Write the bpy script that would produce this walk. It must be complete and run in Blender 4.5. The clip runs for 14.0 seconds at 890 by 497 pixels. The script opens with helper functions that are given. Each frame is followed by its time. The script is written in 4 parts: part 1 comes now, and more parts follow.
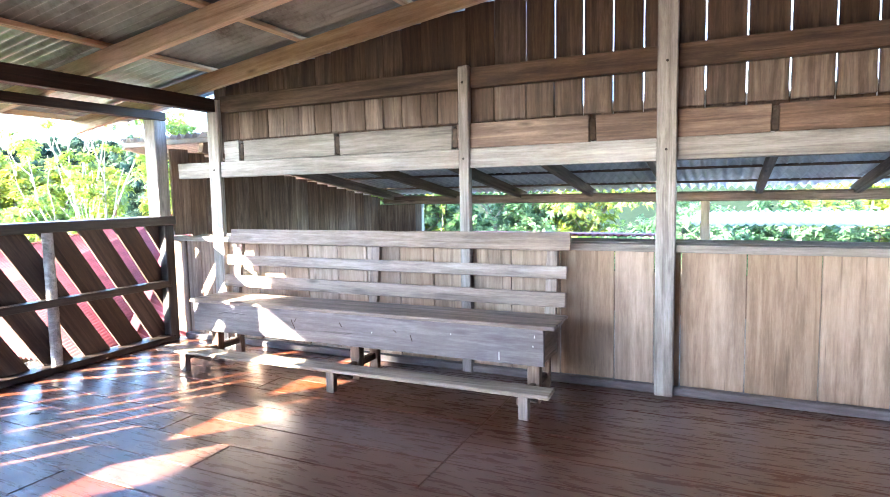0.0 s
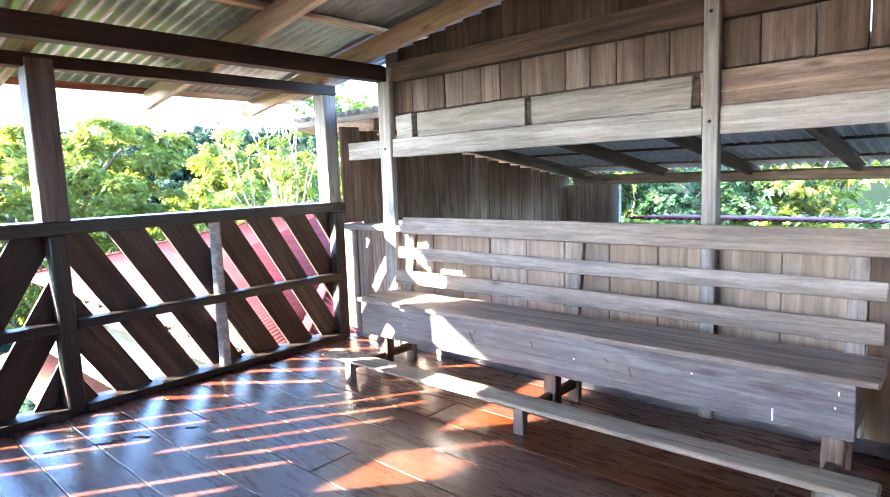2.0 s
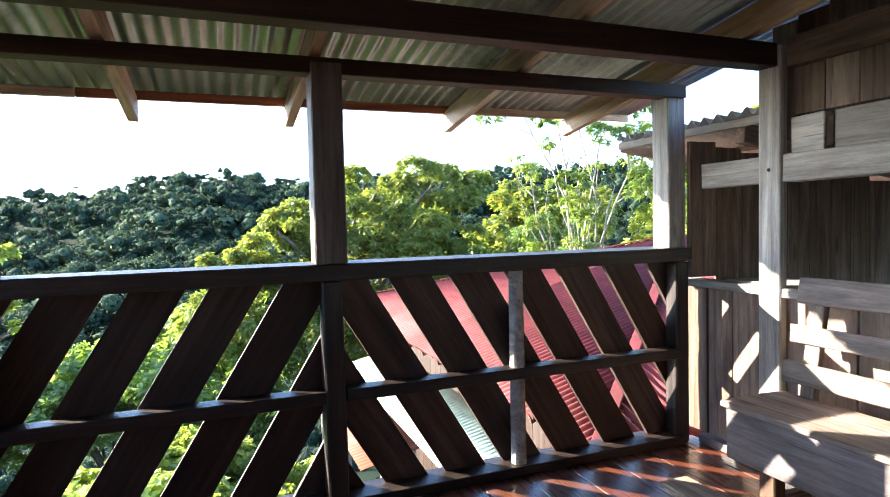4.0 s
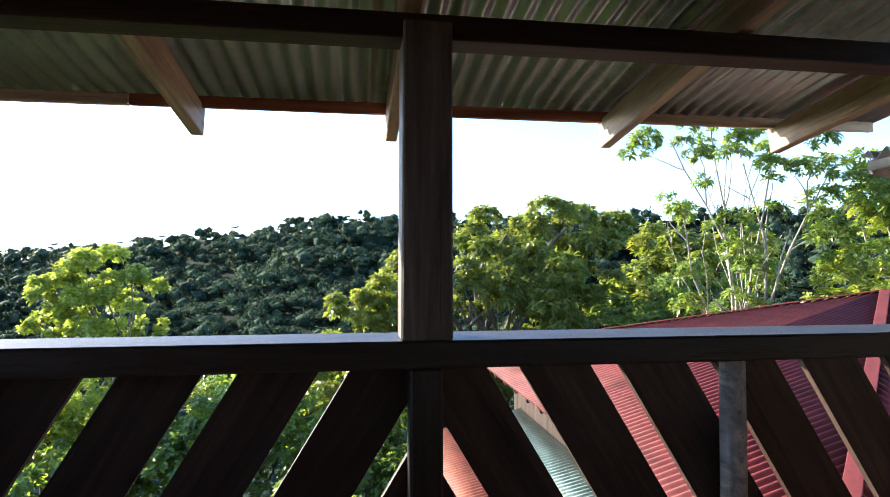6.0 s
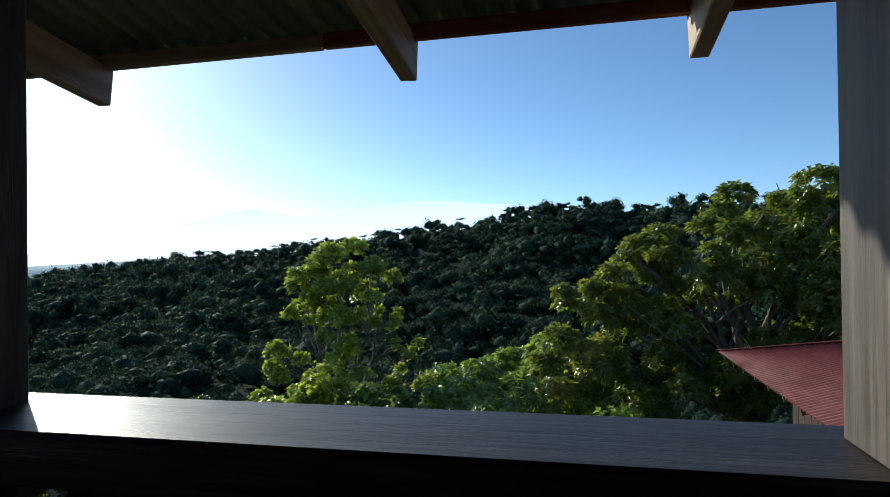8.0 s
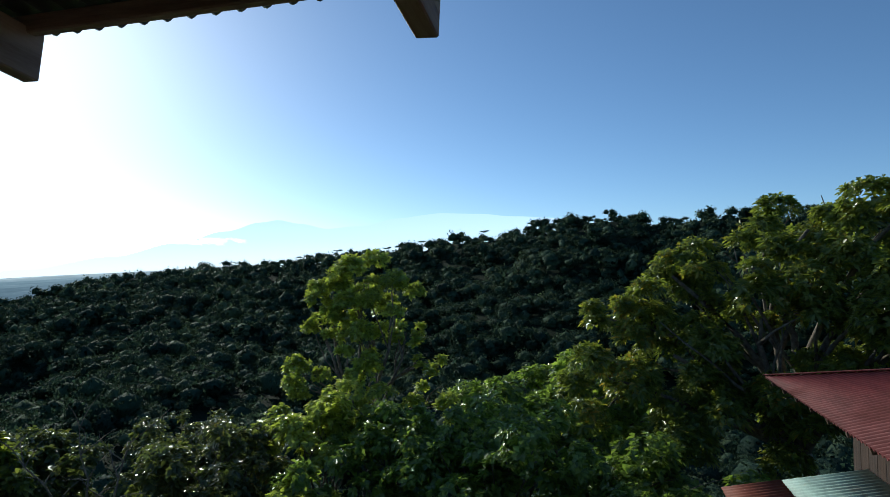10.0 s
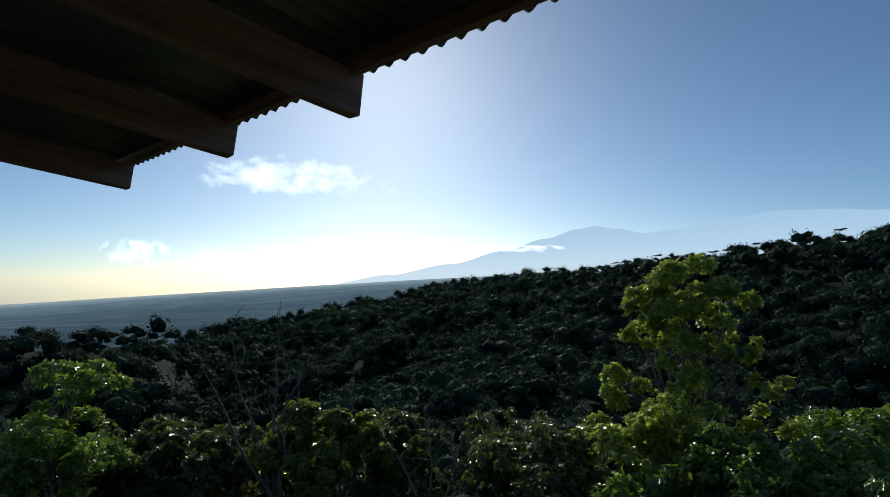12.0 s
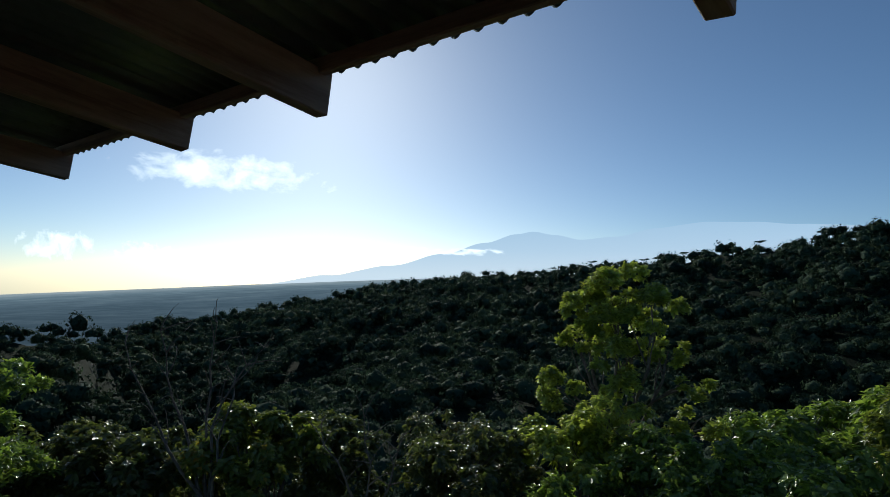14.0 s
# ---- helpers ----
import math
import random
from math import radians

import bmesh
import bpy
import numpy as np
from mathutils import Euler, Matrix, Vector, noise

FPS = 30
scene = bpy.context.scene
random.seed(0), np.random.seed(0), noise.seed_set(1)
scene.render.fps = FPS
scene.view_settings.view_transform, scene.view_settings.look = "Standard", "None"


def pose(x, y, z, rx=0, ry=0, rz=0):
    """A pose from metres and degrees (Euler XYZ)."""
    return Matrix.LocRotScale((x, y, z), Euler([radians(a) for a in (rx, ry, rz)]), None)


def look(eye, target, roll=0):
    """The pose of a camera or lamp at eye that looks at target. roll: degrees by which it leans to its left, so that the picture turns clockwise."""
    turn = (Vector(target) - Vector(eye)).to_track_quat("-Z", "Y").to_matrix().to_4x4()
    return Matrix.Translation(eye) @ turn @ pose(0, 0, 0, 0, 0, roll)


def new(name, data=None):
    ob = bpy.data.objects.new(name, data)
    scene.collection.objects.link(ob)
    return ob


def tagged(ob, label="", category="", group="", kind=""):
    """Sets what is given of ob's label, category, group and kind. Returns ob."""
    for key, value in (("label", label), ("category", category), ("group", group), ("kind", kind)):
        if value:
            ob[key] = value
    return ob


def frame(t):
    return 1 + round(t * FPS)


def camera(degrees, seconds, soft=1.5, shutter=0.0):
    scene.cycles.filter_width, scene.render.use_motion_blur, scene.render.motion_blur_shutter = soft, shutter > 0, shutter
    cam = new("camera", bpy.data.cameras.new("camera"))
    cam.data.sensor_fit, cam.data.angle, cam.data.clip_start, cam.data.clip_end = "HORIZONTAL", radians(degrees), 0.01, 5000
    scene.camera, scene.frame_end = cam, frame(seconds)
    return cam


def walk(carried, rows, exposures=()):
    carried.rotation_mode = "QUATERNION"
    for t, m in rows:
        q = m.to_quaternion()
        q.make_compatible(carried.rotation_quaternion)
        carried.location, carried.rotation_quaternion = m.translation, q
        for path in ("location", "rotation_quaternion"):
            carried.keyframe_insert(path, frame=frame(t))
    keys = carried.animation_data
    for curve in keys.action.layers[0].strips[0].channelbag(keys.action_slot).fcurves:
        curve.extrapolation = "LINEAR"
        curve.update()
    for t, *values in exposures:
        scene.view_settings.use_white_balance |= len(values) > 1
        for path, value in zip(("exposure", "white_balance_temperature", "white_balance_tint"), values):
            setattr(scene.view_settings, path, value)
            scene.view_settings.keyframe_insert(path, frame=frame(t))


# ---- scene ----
cam = camera(73.6, 14.0, soft=0.6)
PATH = [
    (0, (0.838, 1.271, 1.307), (-0.011, 3.073, 1.123), -1.1),
    (0.5, (0.704, 1.418, 1.246), (-0.197, 3.194, 1.056), -1.3),
    (1, (0.487, 1.607, 1.25), (-0.501, 3.339, 1.091), -1.3),
    (1.5, (0.323, 1.826, 1.322), (-0.754, 3.5, 1.124), -2.6),
    (2, (0.176, 2.044, 1.323), (-1.154, 3.519, 1.084), -2.1),
    (2.5, (-0.08, 2.232, 1.313), (-1.556, 3.557, 1.059), -0.3),
    (3, (-0.369, 2.356, 1.337), (-1.992, 3.492, 1.061), -2.0),
    (3.2, (-0.5, 2.408, 1.326), (-2.204, 3.428, 1.092), -1.7),
    (5.3, (-1.703, 2.842, 1.333), (-3.649, 3.301, 1.288), -1.2),
    (5.5, (-1.777, 2.864, 1.335), (-3.736, 3.261, 1.288), -0.5),
    (6, (-2.08, 2.891, 1.358), (-4.057, 3.186, 1.417), -0.0),
    (6.5, (-2.328, 2.898, 1.354), (-4.326, 2.989, 1.402), -0.9),
    (7, (-2.591, 2.922, 1.358), (-4.578, 2.687, 1.361), -0.7),
    (7.5, (-2.809, 2.815, 1.352), (-4.771, 2.427, 1.353), 0.3),
    (7.7, (-2.907, 2.754, 1.37), (-4.862, 2.333, 1.382), -0.7),
    (9.8, (-3.576, 2.58, 1.416), (-5.516, 2.1, 1.486), -0.3),
    (10, (-3.596, 2.556, 1.423), (-5.529, 2.047, 1.49), -0.4),
    (10.5, (-3.703, 2.556, 1.436), (-5.447, 1.579, 1.51), -1.4),
    (11, (-3.757, 2.551, 1.443), (-5.34, 1.332, 1.52), -0.9),
    (11.5, (-3.784, 2.511, 1.457), (-5.26, 1.164, 1.544), -0.4),
    (12, (-3.788, 2.502, 1.458), (-5.21, 1.098, 1.551), -0.4),
    (12.5, (-3.783, 2.487, 1.455), (-5.227, 1.106, 1.546), -0.3),
    (13, (-3.778, 2.466, 1.452), (-5.326, 1.2, 1.5), -0.1),
    (13.5, (-3.721, 2.494, 1.451), (-5.243, 1.198, 1.52), 0.4),
    (14, (-3.719, 2.466, 1.457), (-5.274, 1.212, 1.558), 0.8),
]
walk(cam, [(t, look(e, g, r)) for t, e, g, r in PATH],
     exposures=[(0, 4.95, 6050, 9), (1.5, 4.85, 5900, 8), (2.2, 4.55, 5950, 8), (3.0, 3.65, 6050, 9), (5.5, 2.6, 6200, 9), (6.2, 1.9, 6150, 8), (7.0, 0.75, 5950, 3),
                (7.7, 0.1, 5700, 1), (10.0, -0.4, 5550, -2), (10.5, -0.75, 5600, 0), (11.2, -1.1, 5650, 0), (14.0, -1.1, 5650, 0)])

# ---- world and sun ----
SUN_AZ, SUN_EL = radians(-129.5), radians(21.5)
SUN_DIR = Vector((math.cos(SUN_EL) * math.cos(SUN_AZ), math.cos(SUN_EL) * math.sin(SUN_AZ), math.sin(SUN_EL)))
world = bpy.data.worlds.new("sky")
scene.world = world
world.use_nodes = True
wn = world.node_tree.nodes
sky = wn.new("ShaderNodeTexSky")
sky.sky_type = "NISHITA"
sky.sun_disc = False
sky.sun_elevation = SUN_EL
sky.sun_rotation = math.pi / 2 - SUN_AZ
sky.altitude = 1500
sky.air_density = 0.8
sky.dust_density = 1.15
sky.ozone_density = 2.2
wn["Background"].inputs[1].default_value = 0.15
world.node_tree.links.new(sky.outputs[0], wn["Background"].inputs[0])
sun = new("sun", bpy.data.lights.new("sun", "SUN"))
sun.data.energy = 5.0
sun.data.angle = radians(0.6)
sun.data.color = (1.0, 0.87, 0.70)
sun.matrix_world = look(tuple(SUN_DIR * 60), (0, 0, 0))

# ---- materials ----
def nodes_of(name):
    m = bpy.data.materials.new(name)
    m.use_nodes = True
    nt = m.node_tree
    return m, nt, nt.nodes["Principled BSDF"]


def link(nt, a, b):
    nt.links.new(a, b)


def ramp(nt, fac, stops):
    r = nt.nodes.new("ShaderNodeValToRGB")
    el = r.color_ramp.elements
    while len(el) < len(stops):
        el.new(0.5)
    for e, (p, c) in zip(el, stops):
        e.position, e.color = p, (*c, 1)
    link(nt, fac, r.inputs[0])
    return r.outputs[0]


def noise_tex(nt, vec, scale, detail=5, rough=0.6, distort=0.0):
    n = nt.nodes.new("ShaderNodeTexNoise")
    n.inputs["Scale"].default_value, n.inputs["Detail"].default_value = scale, detail
    n.inputs["Roughness"].default_value, n.inputs["Distortion"].default_value = rough, distort
    link(nt, vec, n.inputs["Vector"])
    return n.outputs["Fac"]


def math_node(nt, op, a, b):
    n = nt.nodes.new("ShaderNodeMath")
    n.operation = op
    for k, v in enumerate((a, b)):
        if isinstance(v, (int, float)):
            n.inputs[k].default_value = v
        else:
            link(nt, v, n.inputs[k])
    return n.outputs[0]


def mix_col(nt, fac, a, b, mode="MIX"):
    n = nt.nodes.new("ShaderNodeMix")
    n.data_type, n.blend_type = "RGBA", mode
    for k, v in ((0, fac), (6, a), (7, b)):
        if isinstance(v, (int, float)):
            n.inputs[k].default_value = v
        elif isinstance(v, tuple):
            n.inputs[k].default_value = (*v, 1)
        else:
            link(nt, v, n.inputs[k])
    return n.outputs[2]


def shifted(nt, scale):
    """Object coordinates, moved by a random amount for each object and stretched."""
    tc, oi = nt.nodes.new("ShaderNodeTexCoord"), nt.nodes.new("ShaderNodeObjectInfo")
    mp = nt.nodes.new("ShaderNodeMapping")
    mp.inputs["Scale"].default_value = scale
    cb = nt.nodes.new("ShaderNodeCombineXYZ")
    link(nt, math_node(nt, "MULTIPLY", oi.outputs["Random"], 37.0), cb.inputs[0])
    link(nt, math_node(nt, "MULTIPLY", oi.outputs["Random"], 91.0), cb.inputs[1])
    link(nt, math_node(nt, "MULTIPLY", oi.outputs["Random"], 53.0), cb.inputs[2])
    link(nt, tc.outputs["Object"], mp.inputs["Vector"])
    link(nt, cb.outputs[0], mp.inputs["Location"])
    return mp.outputs[0], oi.outputs["Random"], tc.outputs["Object"]


def bump(nt, bsdf, height, strength, dist=0.004):
    b = nt.nodes.new("ShaderNodeBump")
    b.inputs["Strength"].default_value, b.inputs["Distance"].default_value = strength, dist
    link(nt, height, b.inputs["Height"])
    link(nt, b.outputs[0], bsdf.inputs["Normal"])


def wood(name, dark, mid, light, rough=0.75, grain=1.0, stain=0.5, coat=0.0, tone=0.5, spec=0.35, cracks=0.45, raised=0.6):
    """Sawn timber: grain along the object's local x, knots, grey weather stains, one tone for each piece."""
    m, nt, b = nodes_of(name)
    v, rnd, _ = shifted(nt, (1.0, 16 * grain, 16 * grain))
    fine = noise_tex(nt, v, 5.0, 9, 0.7, 0.5)
    v2, _, _ = shifted(nt, (0.32, 6.5, 6.5))
    broad = noise_tex(nt, v2, 1.9, 5, 0.6, 1.6)
    v3, _, plain = shifted(nt, (0.7, 4.4, 4.4))
    blot = noise_tex(nt, v3, 2.6, 9, 0.68)
    v4, _, _ = shifted(nt, (8, 26, 26))
    speck = noise_tex(nt, v4, 3.0, 4, 0.8)
    mixv = math_node(nt, "ADD", math_node(nt, "MULTIPLY", fine, 0.30), math_node(nt, "MULTIPLY", broad, 0.56))
    col = ramp(nt, math_node(nt, "ADD", mixv, math_node(nt, "MULTIPLY", speck, 0.14)), [(0.36, dark), (0.50, mid), (0.64, light)])
    vk, _, _ = shifted(nt, (1.3, 4.5, 4.5))
    vor = nt.nodes.new("ShaderNodeTexVoronoi")
    vor.inputs["Scale"].default_value = 1.1
    link(nt, vk, vor.inputs["Vector"])
    knot = ramp(nt, vor.outputs["Distance"], [(0.03, (1, 1, 1)), (0.11, (0, 0, 0))])
    col = mix_col(nt, math_node(nt, "MULTIPLY", knot, 0.7 if cracks else 0.0), col, tuple(c * 0.4 for c in dark))
    vs, _, _ = shifted(nt, (0.35, 9, 9))
    crack = ramp(nt, noise_tex(nt, vs, 2.4, 3, 0.5, 0.2), [(0.655, (0, 0, 0)), (0.68, (1, 1, 1))])
    col = mix_col(nt, math_node(nt, "MULTIPLY", crack, cracks), col, tuple(c * 0.45 for c in dark))
    dirt = ramp(nt, blot, [(0.46, (0, 0, 0)), (0.64, (1, 1, 1))])
    col = mix_col(nt, math_node(nt, "MULTIPLY", dirt, stain), col, tuple(c * 0.6 for c in dark))
    hsv = nt.nodes.new("ShaderNodeHueSaturation")
    link(nt, col, hsv.inputs["Color"])
    link(nt, math_node(nt, "ADD", math_node(nt, "MULTIPLY", rnd, tone), 1.0 - tone / 2), hsv.inputs["Value"])
    link(nt, math_node(nt, "ADD", math_node(nt, "MULTIPLY", rnd, -0.35), 1.12), hsv.inputs["Saturation"])
    link(nt, hsv.outputs[0], b.inputs["Base Color"])
    link(nt, math_node(nt, "ADD", math_node(nt, "MULTIPLY", fine, 0.25), rough - 0.12), b.inputs["Roughness"])
    b.inputs["Specular IOR Level"].default_value = spec
    b.inputs["Coat Weight"].default_value = coat
    b.inputs["Coat Roughness"].default_value = 0.3
    bump(nt, b, math_node(nt, "ADD", fine, math_node(nt, "SUBTRACT", math_node(nt, "MULTIPLY", speck, 0.4), math_node(nt, "MULTIPLY", crack, cracks * 1.8))), raised, 0.003)
    return m


WOOD_GREY = wood("weathered_grey_timber", (0.15, 0.133, 0.12), (0.32, 0.293, 0.268), (0.48, 0.455, 0.425), 0.75, 1.0, 0.4)
WOOD_RAW = wood("raw_pinkish_boards", (0.27, 0.19, 0.135), (0.40, 0.295, 0.215), (0.52, 0.405, 0.305), 0.66, 0.7, 0.55, tone=0.36)
WOOD_BROWN = wood("brown_boards", (0.075, 0.042, 0.027), (0.17, 0.105, 0.071), (0.30, 0.205, 0.145), 0.7, 0.7, 0.5, tone=0.6)
WOOD_DARK = wood("dark_brown_boards", (0.017, 0.009, 0.006), (0.039, 0.020, 0.013), (0.075, 0.042, 0.028), 0.65, 0.9, 0.4)
WOOD_GABLE = wood("dark_gable_boards", (0.032, 0.016, 0.009), (0.080, 0.043, 0.025), (0.145, 0.087, 0.053), 0.72, 0.7, 0.6, tone=0.6)
WOOD_HONEY = wood("honey_rafters", (0.30, 0.20, 0.12), (0.52, 0.385, 0.25), (0.66, 0.52, 0.37), 0.65, 0.7, 0.35, tone=0.3)
WOOD_BENCH = wood("bench_timber", (0.13, 0.095, 0.075), (0.28, 0.218, 0.178), (0.41, 0.34, 0.29), 0.55, 0.8, 0.5, tone=0.25)
WOOD_SLATE = wood("bluish_worn_board", (0.095, 0.08, 0.08), (0.175, 0.155, 0.16), (0.28, 0.26, 0.265), 0.48, 0.6, 0.55, tone=0.1)
WOOD_FOOT = wood("pale_worn_board", (0.20, 0.16, 0.12), (0.38, 0.32, 0.25), (0.52, 0.46, 0.38), 0.6, 0.8, 0.4, tone=0.1)
WOOD_RAIL = wood("oiled_rail_timber", (0.012, 0.008, 0.006), (0.027, 0.018, 0.015), (0.058, 0.043, 0.036), 0.45, 0.9, 0.4, tone=0.2, spec=0.36)
WOOD_POST = wood("weathered_dark_post", (0.05, 0.037, 0.029), (0.115, 0.088, 0.07), (0.20, 0.162, 0.135), 0.6, 0.9, 0.4, tone=0.2)
WOOD_SLAT = wood("brown_slats", (0.026, 0.014, 0.010), (0.062, 0.034, 0.024), (0.115, 0.068, 0.048), 0.62, 0.9, 0.4)
WOOD_ENDS = wood("worn_board_ends", (0.075, 0.048, 0.034), (0.165, 0.115, 0.085), (0.27, 0.205, 0.16), 0.7, 0.7, 0.6, tone=0.7)
WOOD_FLOOR = wood("polished_red_floor", (0.094, 0.027, 0.013), (0.112, 0.034, 0.016), (0.134, 0.045, 0.022), 0.28, 0.4, 0.08, coat=0.55, tone=0.25, spec=0.5, cracks=0.0, raised=0.07)
WOOD_END = wood("dark_end_grain", (0.03, 0.02, 0.012), (0.07, 0.045, 0.03), (0.12, 0.08, 0.05), 0.85)
WOOD_RED = wood("red_stained_fascia", (0.16, 0.045, 0.02), (0.30, 0.10, 0.05), (0.42, 0.17, 0.09), 0.6, 0.8, 0.3)


def sheet_metal(name, base, rust, amount, rough, metal):
    """Corrugated roofing: weathered coat with streaks, rust blooms and dull patches."""
    m, nt, b = nodes_of(name)
    tc = nt.nodes.new("ShaderNodeTexCoord")
    mp = nt.nodes.new("ShaderNodeMapping")
    mp.inputs["Scale"].default_value = (0.7, 3.0, 1.0)
    link(nt, tc.outputs["Object"], mp.inputs["Vector"])
    streak = noise_tex(nt, mp.outputs[0], 2.2, 7, 0.65)
    patch = noise_tex(nt, tc.outputs["Object"], 0.9, 6, 0.62)
    fine = noise_tex(nt, tc.outputs["Object"], 24, 6, 0.7)
    tone = ramp(nt, math_node(nt, "ADD", math_node(nt, "MULTIPLY", streak, 0.7), math_node(nt, "MULTIPLY", fine, 0.3)),
                [(0.3, tuple(c * 0.55 for c in base)), (0.55, base), (0.75, tuple(min(1, c * 1.3) for c in base))])
    mask = ramp(nt, math_node(nt, "ADD", math_node(nt, "MULTIPLY", patch, 0.75), math_node(nt, "MULTIPLY", fine, 0.25)),
                [(0.62 - amount * 0.3, (0, 0, 0)), (0.72 - amount * 0.2, (1, 1, 1))])
    link(nt, mix_col(nt, mask, tone, rust), b.inputs["Base Color"])
    link(nt, math_node(nt, "ADD", math_node(nt, "MULTIPLY", mask, 0.3), rough), b.inputs["Roughness"])
    b.inputs["Metallic"].default_value = metal
    b.inputs["Specular IOR Level"].default_value = 0.5 if metal else 0.18
    bump(nt, b, fine, 0.2, 0.002)
    return m


METAL_GREY = sheet_metal("galvanised_sheet", (0.27, 0.285, 0.278), (0.11, 0.10, 0.092), 0.3, 0.36, 0.55)
METAL_RED = sheet_metal("faded_red_sheet", (0.165, 0.037, 0.036), (0.11, 0.035, 0.03), 0.35, 0.62, 0.0)
METAL_GREEN = sheet_metal("pale_green_sheet", (0.44, 0.57, 0.48), (0.42, 0.30, 0.20), 0.1, 0.45, 0.0)
METAL_RUST = sheet_metal("rusty_red_sheet", (0.24, 0.07, 0.04), (0.16, 0.06, 0.03), 0.5, 0.6, 0.0)
METAL_PALE = sheet_metal("pale_zinc_sheet", (0.62, 0.60, 0.60), (0.4, 0.36, 0.33), 0.2, 0.5, 0.2)


def leaf_mat(name, dark, light, glow, dead=None):
    """Leaves: one tone a leaf, gloss on top, light shining through."""
    m, nt, b = nodes_of(name)
    geo = nt.nodes.new("ShaderNodeNewGeometry")
    tc = nt.nodes.new("ShaderNodeTexCoord")
    big = noise_tex(nt, tc.outputs["Object"], 0.55, 3, 0.6)
    f = math_node(nt, "ADD", math_node(nt, "MULTIPLY", geo.outputs["Random Per Island"], 0.55), math_node(nt, "MULTIPLY", big, 0.55))
    stops = [(0.2, dark), (0.85, light)]
    if dead:
        stops = [(0.15, dark), (0.78, light), (0.93, dead)]
    col = ramp(nt, f, stops)
    link(nt, col, b.inputs["Base Color"])
    b.inputs["Roughness"].default_value = 0.32
    b.inputs["Specular IOR Level"].default_value = 0.6
    tr = nt.nodes.new("ShaderNodeBsdfTranslucent")
    link(nt, mix_col(nt, 1.0, col, glow, "MULTIPLY"), tr.inputs["Color"])
    mx = nt.nodes.new("ShaderNodeMixShader")
    mx.inputs[0].default_value = 0.42
    link(nt, b.outputs[0], mx.inputs[1])
    link(nt, tr.outputs[0], mx.inputs[2])
    link(nt, mx.outputs[0], nt.nodes["Material Output"].inputs["Surface"])
    return m


LEAF_LIME = leaf_mat("lime_leaves", (0.13, 0.17, 0.028), (0.42, 0.47, 0.10), (2.1, 2.1, 1.2))
LEAF_DEEP = leaf_mat("deep_green_leaves", (0.06, 0.095, 0.024), (0.22, 0.25, 0.055), (2.1, 2.1, 1.0), (0.36, 0.22, 0.035))
LEAF_MID = leaf_mat("mid_green_leaves", (0.055, 0.095, 0.022), (0.25, 0.32, 0.075), (2.1, 2.2, 1.1))
# Brighter copy for the near bushes: their sunlight is put into the leaf colour.
LEAF_SUNLIT = leaf_mat("sunlit_leaves", (0.19, 0.26, 0.05), (0.48, 0.54, 0.17), (2.1, 2.1, 1.3))
LEAF_COOL = leaf_mat("cool_green_leaves", (0.03, 0.065, 0.036), (0.12, 0.19, 0.095), (1.6, 2.0, 1.5))
LEAF_DUSK = leaf_mat("olive_bush_leaves", (0.042, 0.062, 0.021), (0.135, 0.155, 0.05), (1.8, 1.8, 1.0), (0.24, 0.15, 0.05))


def bark(name, a, b_):
    m, nt, b = nodes_of(name)
    tc = nt.nodes.new("ShaderNodeTexCoord")
    n = noise_tex(nt, tc.outputs["Object"], 9, 7, 0.7)
    link(nt, ramp(nt, n, [(0.35, a), (0.65, b_)]), b.inputs["Base Color"])
    b.inputs["Roughness"].default_value = 0.9
    bump(nt, b, n, 0.6, 0.02)
    return m


BARK = bark("grey_bark", (0.07, 0.055, 0.04), (0.22, 0.19, 0.15))
BARK_PALE = bark("pale_bark", (0.20, 0.17, 0.13), (0.42, 0.38, 0.31))


def canopy_mat():
    m, nt, b = nodes_of("forest_canopy")
    geo = nt.nodes.new("ShaderNodeNewGeometry")
    tc = nt.nodes.new("ShaderNodeTexCoord")
    n = noise_tex(nt, tc.outputs["Object"], 0.13, 5, 0.7)
    own = nt.nodes.new("ShaderNodeAttribute")
    own.attribute_name = "tone"
    f = math_node(nt, "ADD", math_node(nt, "MULTIPLY", geo.outputs["Random Per Island"], 0.18), math_node(nt, "MULTIPLY", n, 0.45))
    f = math_node(nt, "ADD", f, math_node(nt, "MULTIPLY", own.outputs["Fac"], 0.42))
    col = ramp(nt, f, [(0.25, (0.020, 0.042, 0.032)), (0.55, (0.060, 0.100, 0.066)), (0.85, (0.145, 0.190, 0.100))])
    link(nt, col, b.inputs["Base Color"])
    b.inputs["Roughness"].default_value = 0.7
    bump(nt, b, noise_tex(nt, tc.outputs["Object"], 1.6, 5, 0.75), 1.0, 0.5)
    b.inputs["Specular IOR Level"].default_value = 0.05
    tr, mx = nt.nodes.new("ShaderNodeBsdfTranslucent"), nt.nodes.new("ShaderNodeMixShader")
    link(nt, mix_col(nt, 1.0, col, (1.7, 1.8, 1.6), "MULTIPLY"), tr.inputs["Color"])
    mx.inputs[0].default_value = 0.28
    link(nt, b.outputs[0], mx.inputs[1])
    link(nt, tr.outputs[0], mx.inputs[2])
    link(nt, mx.outputs[0], nt.nodes["Material Output"].inputs["Surface"])
    return m


CANOPY = canopy_mat()


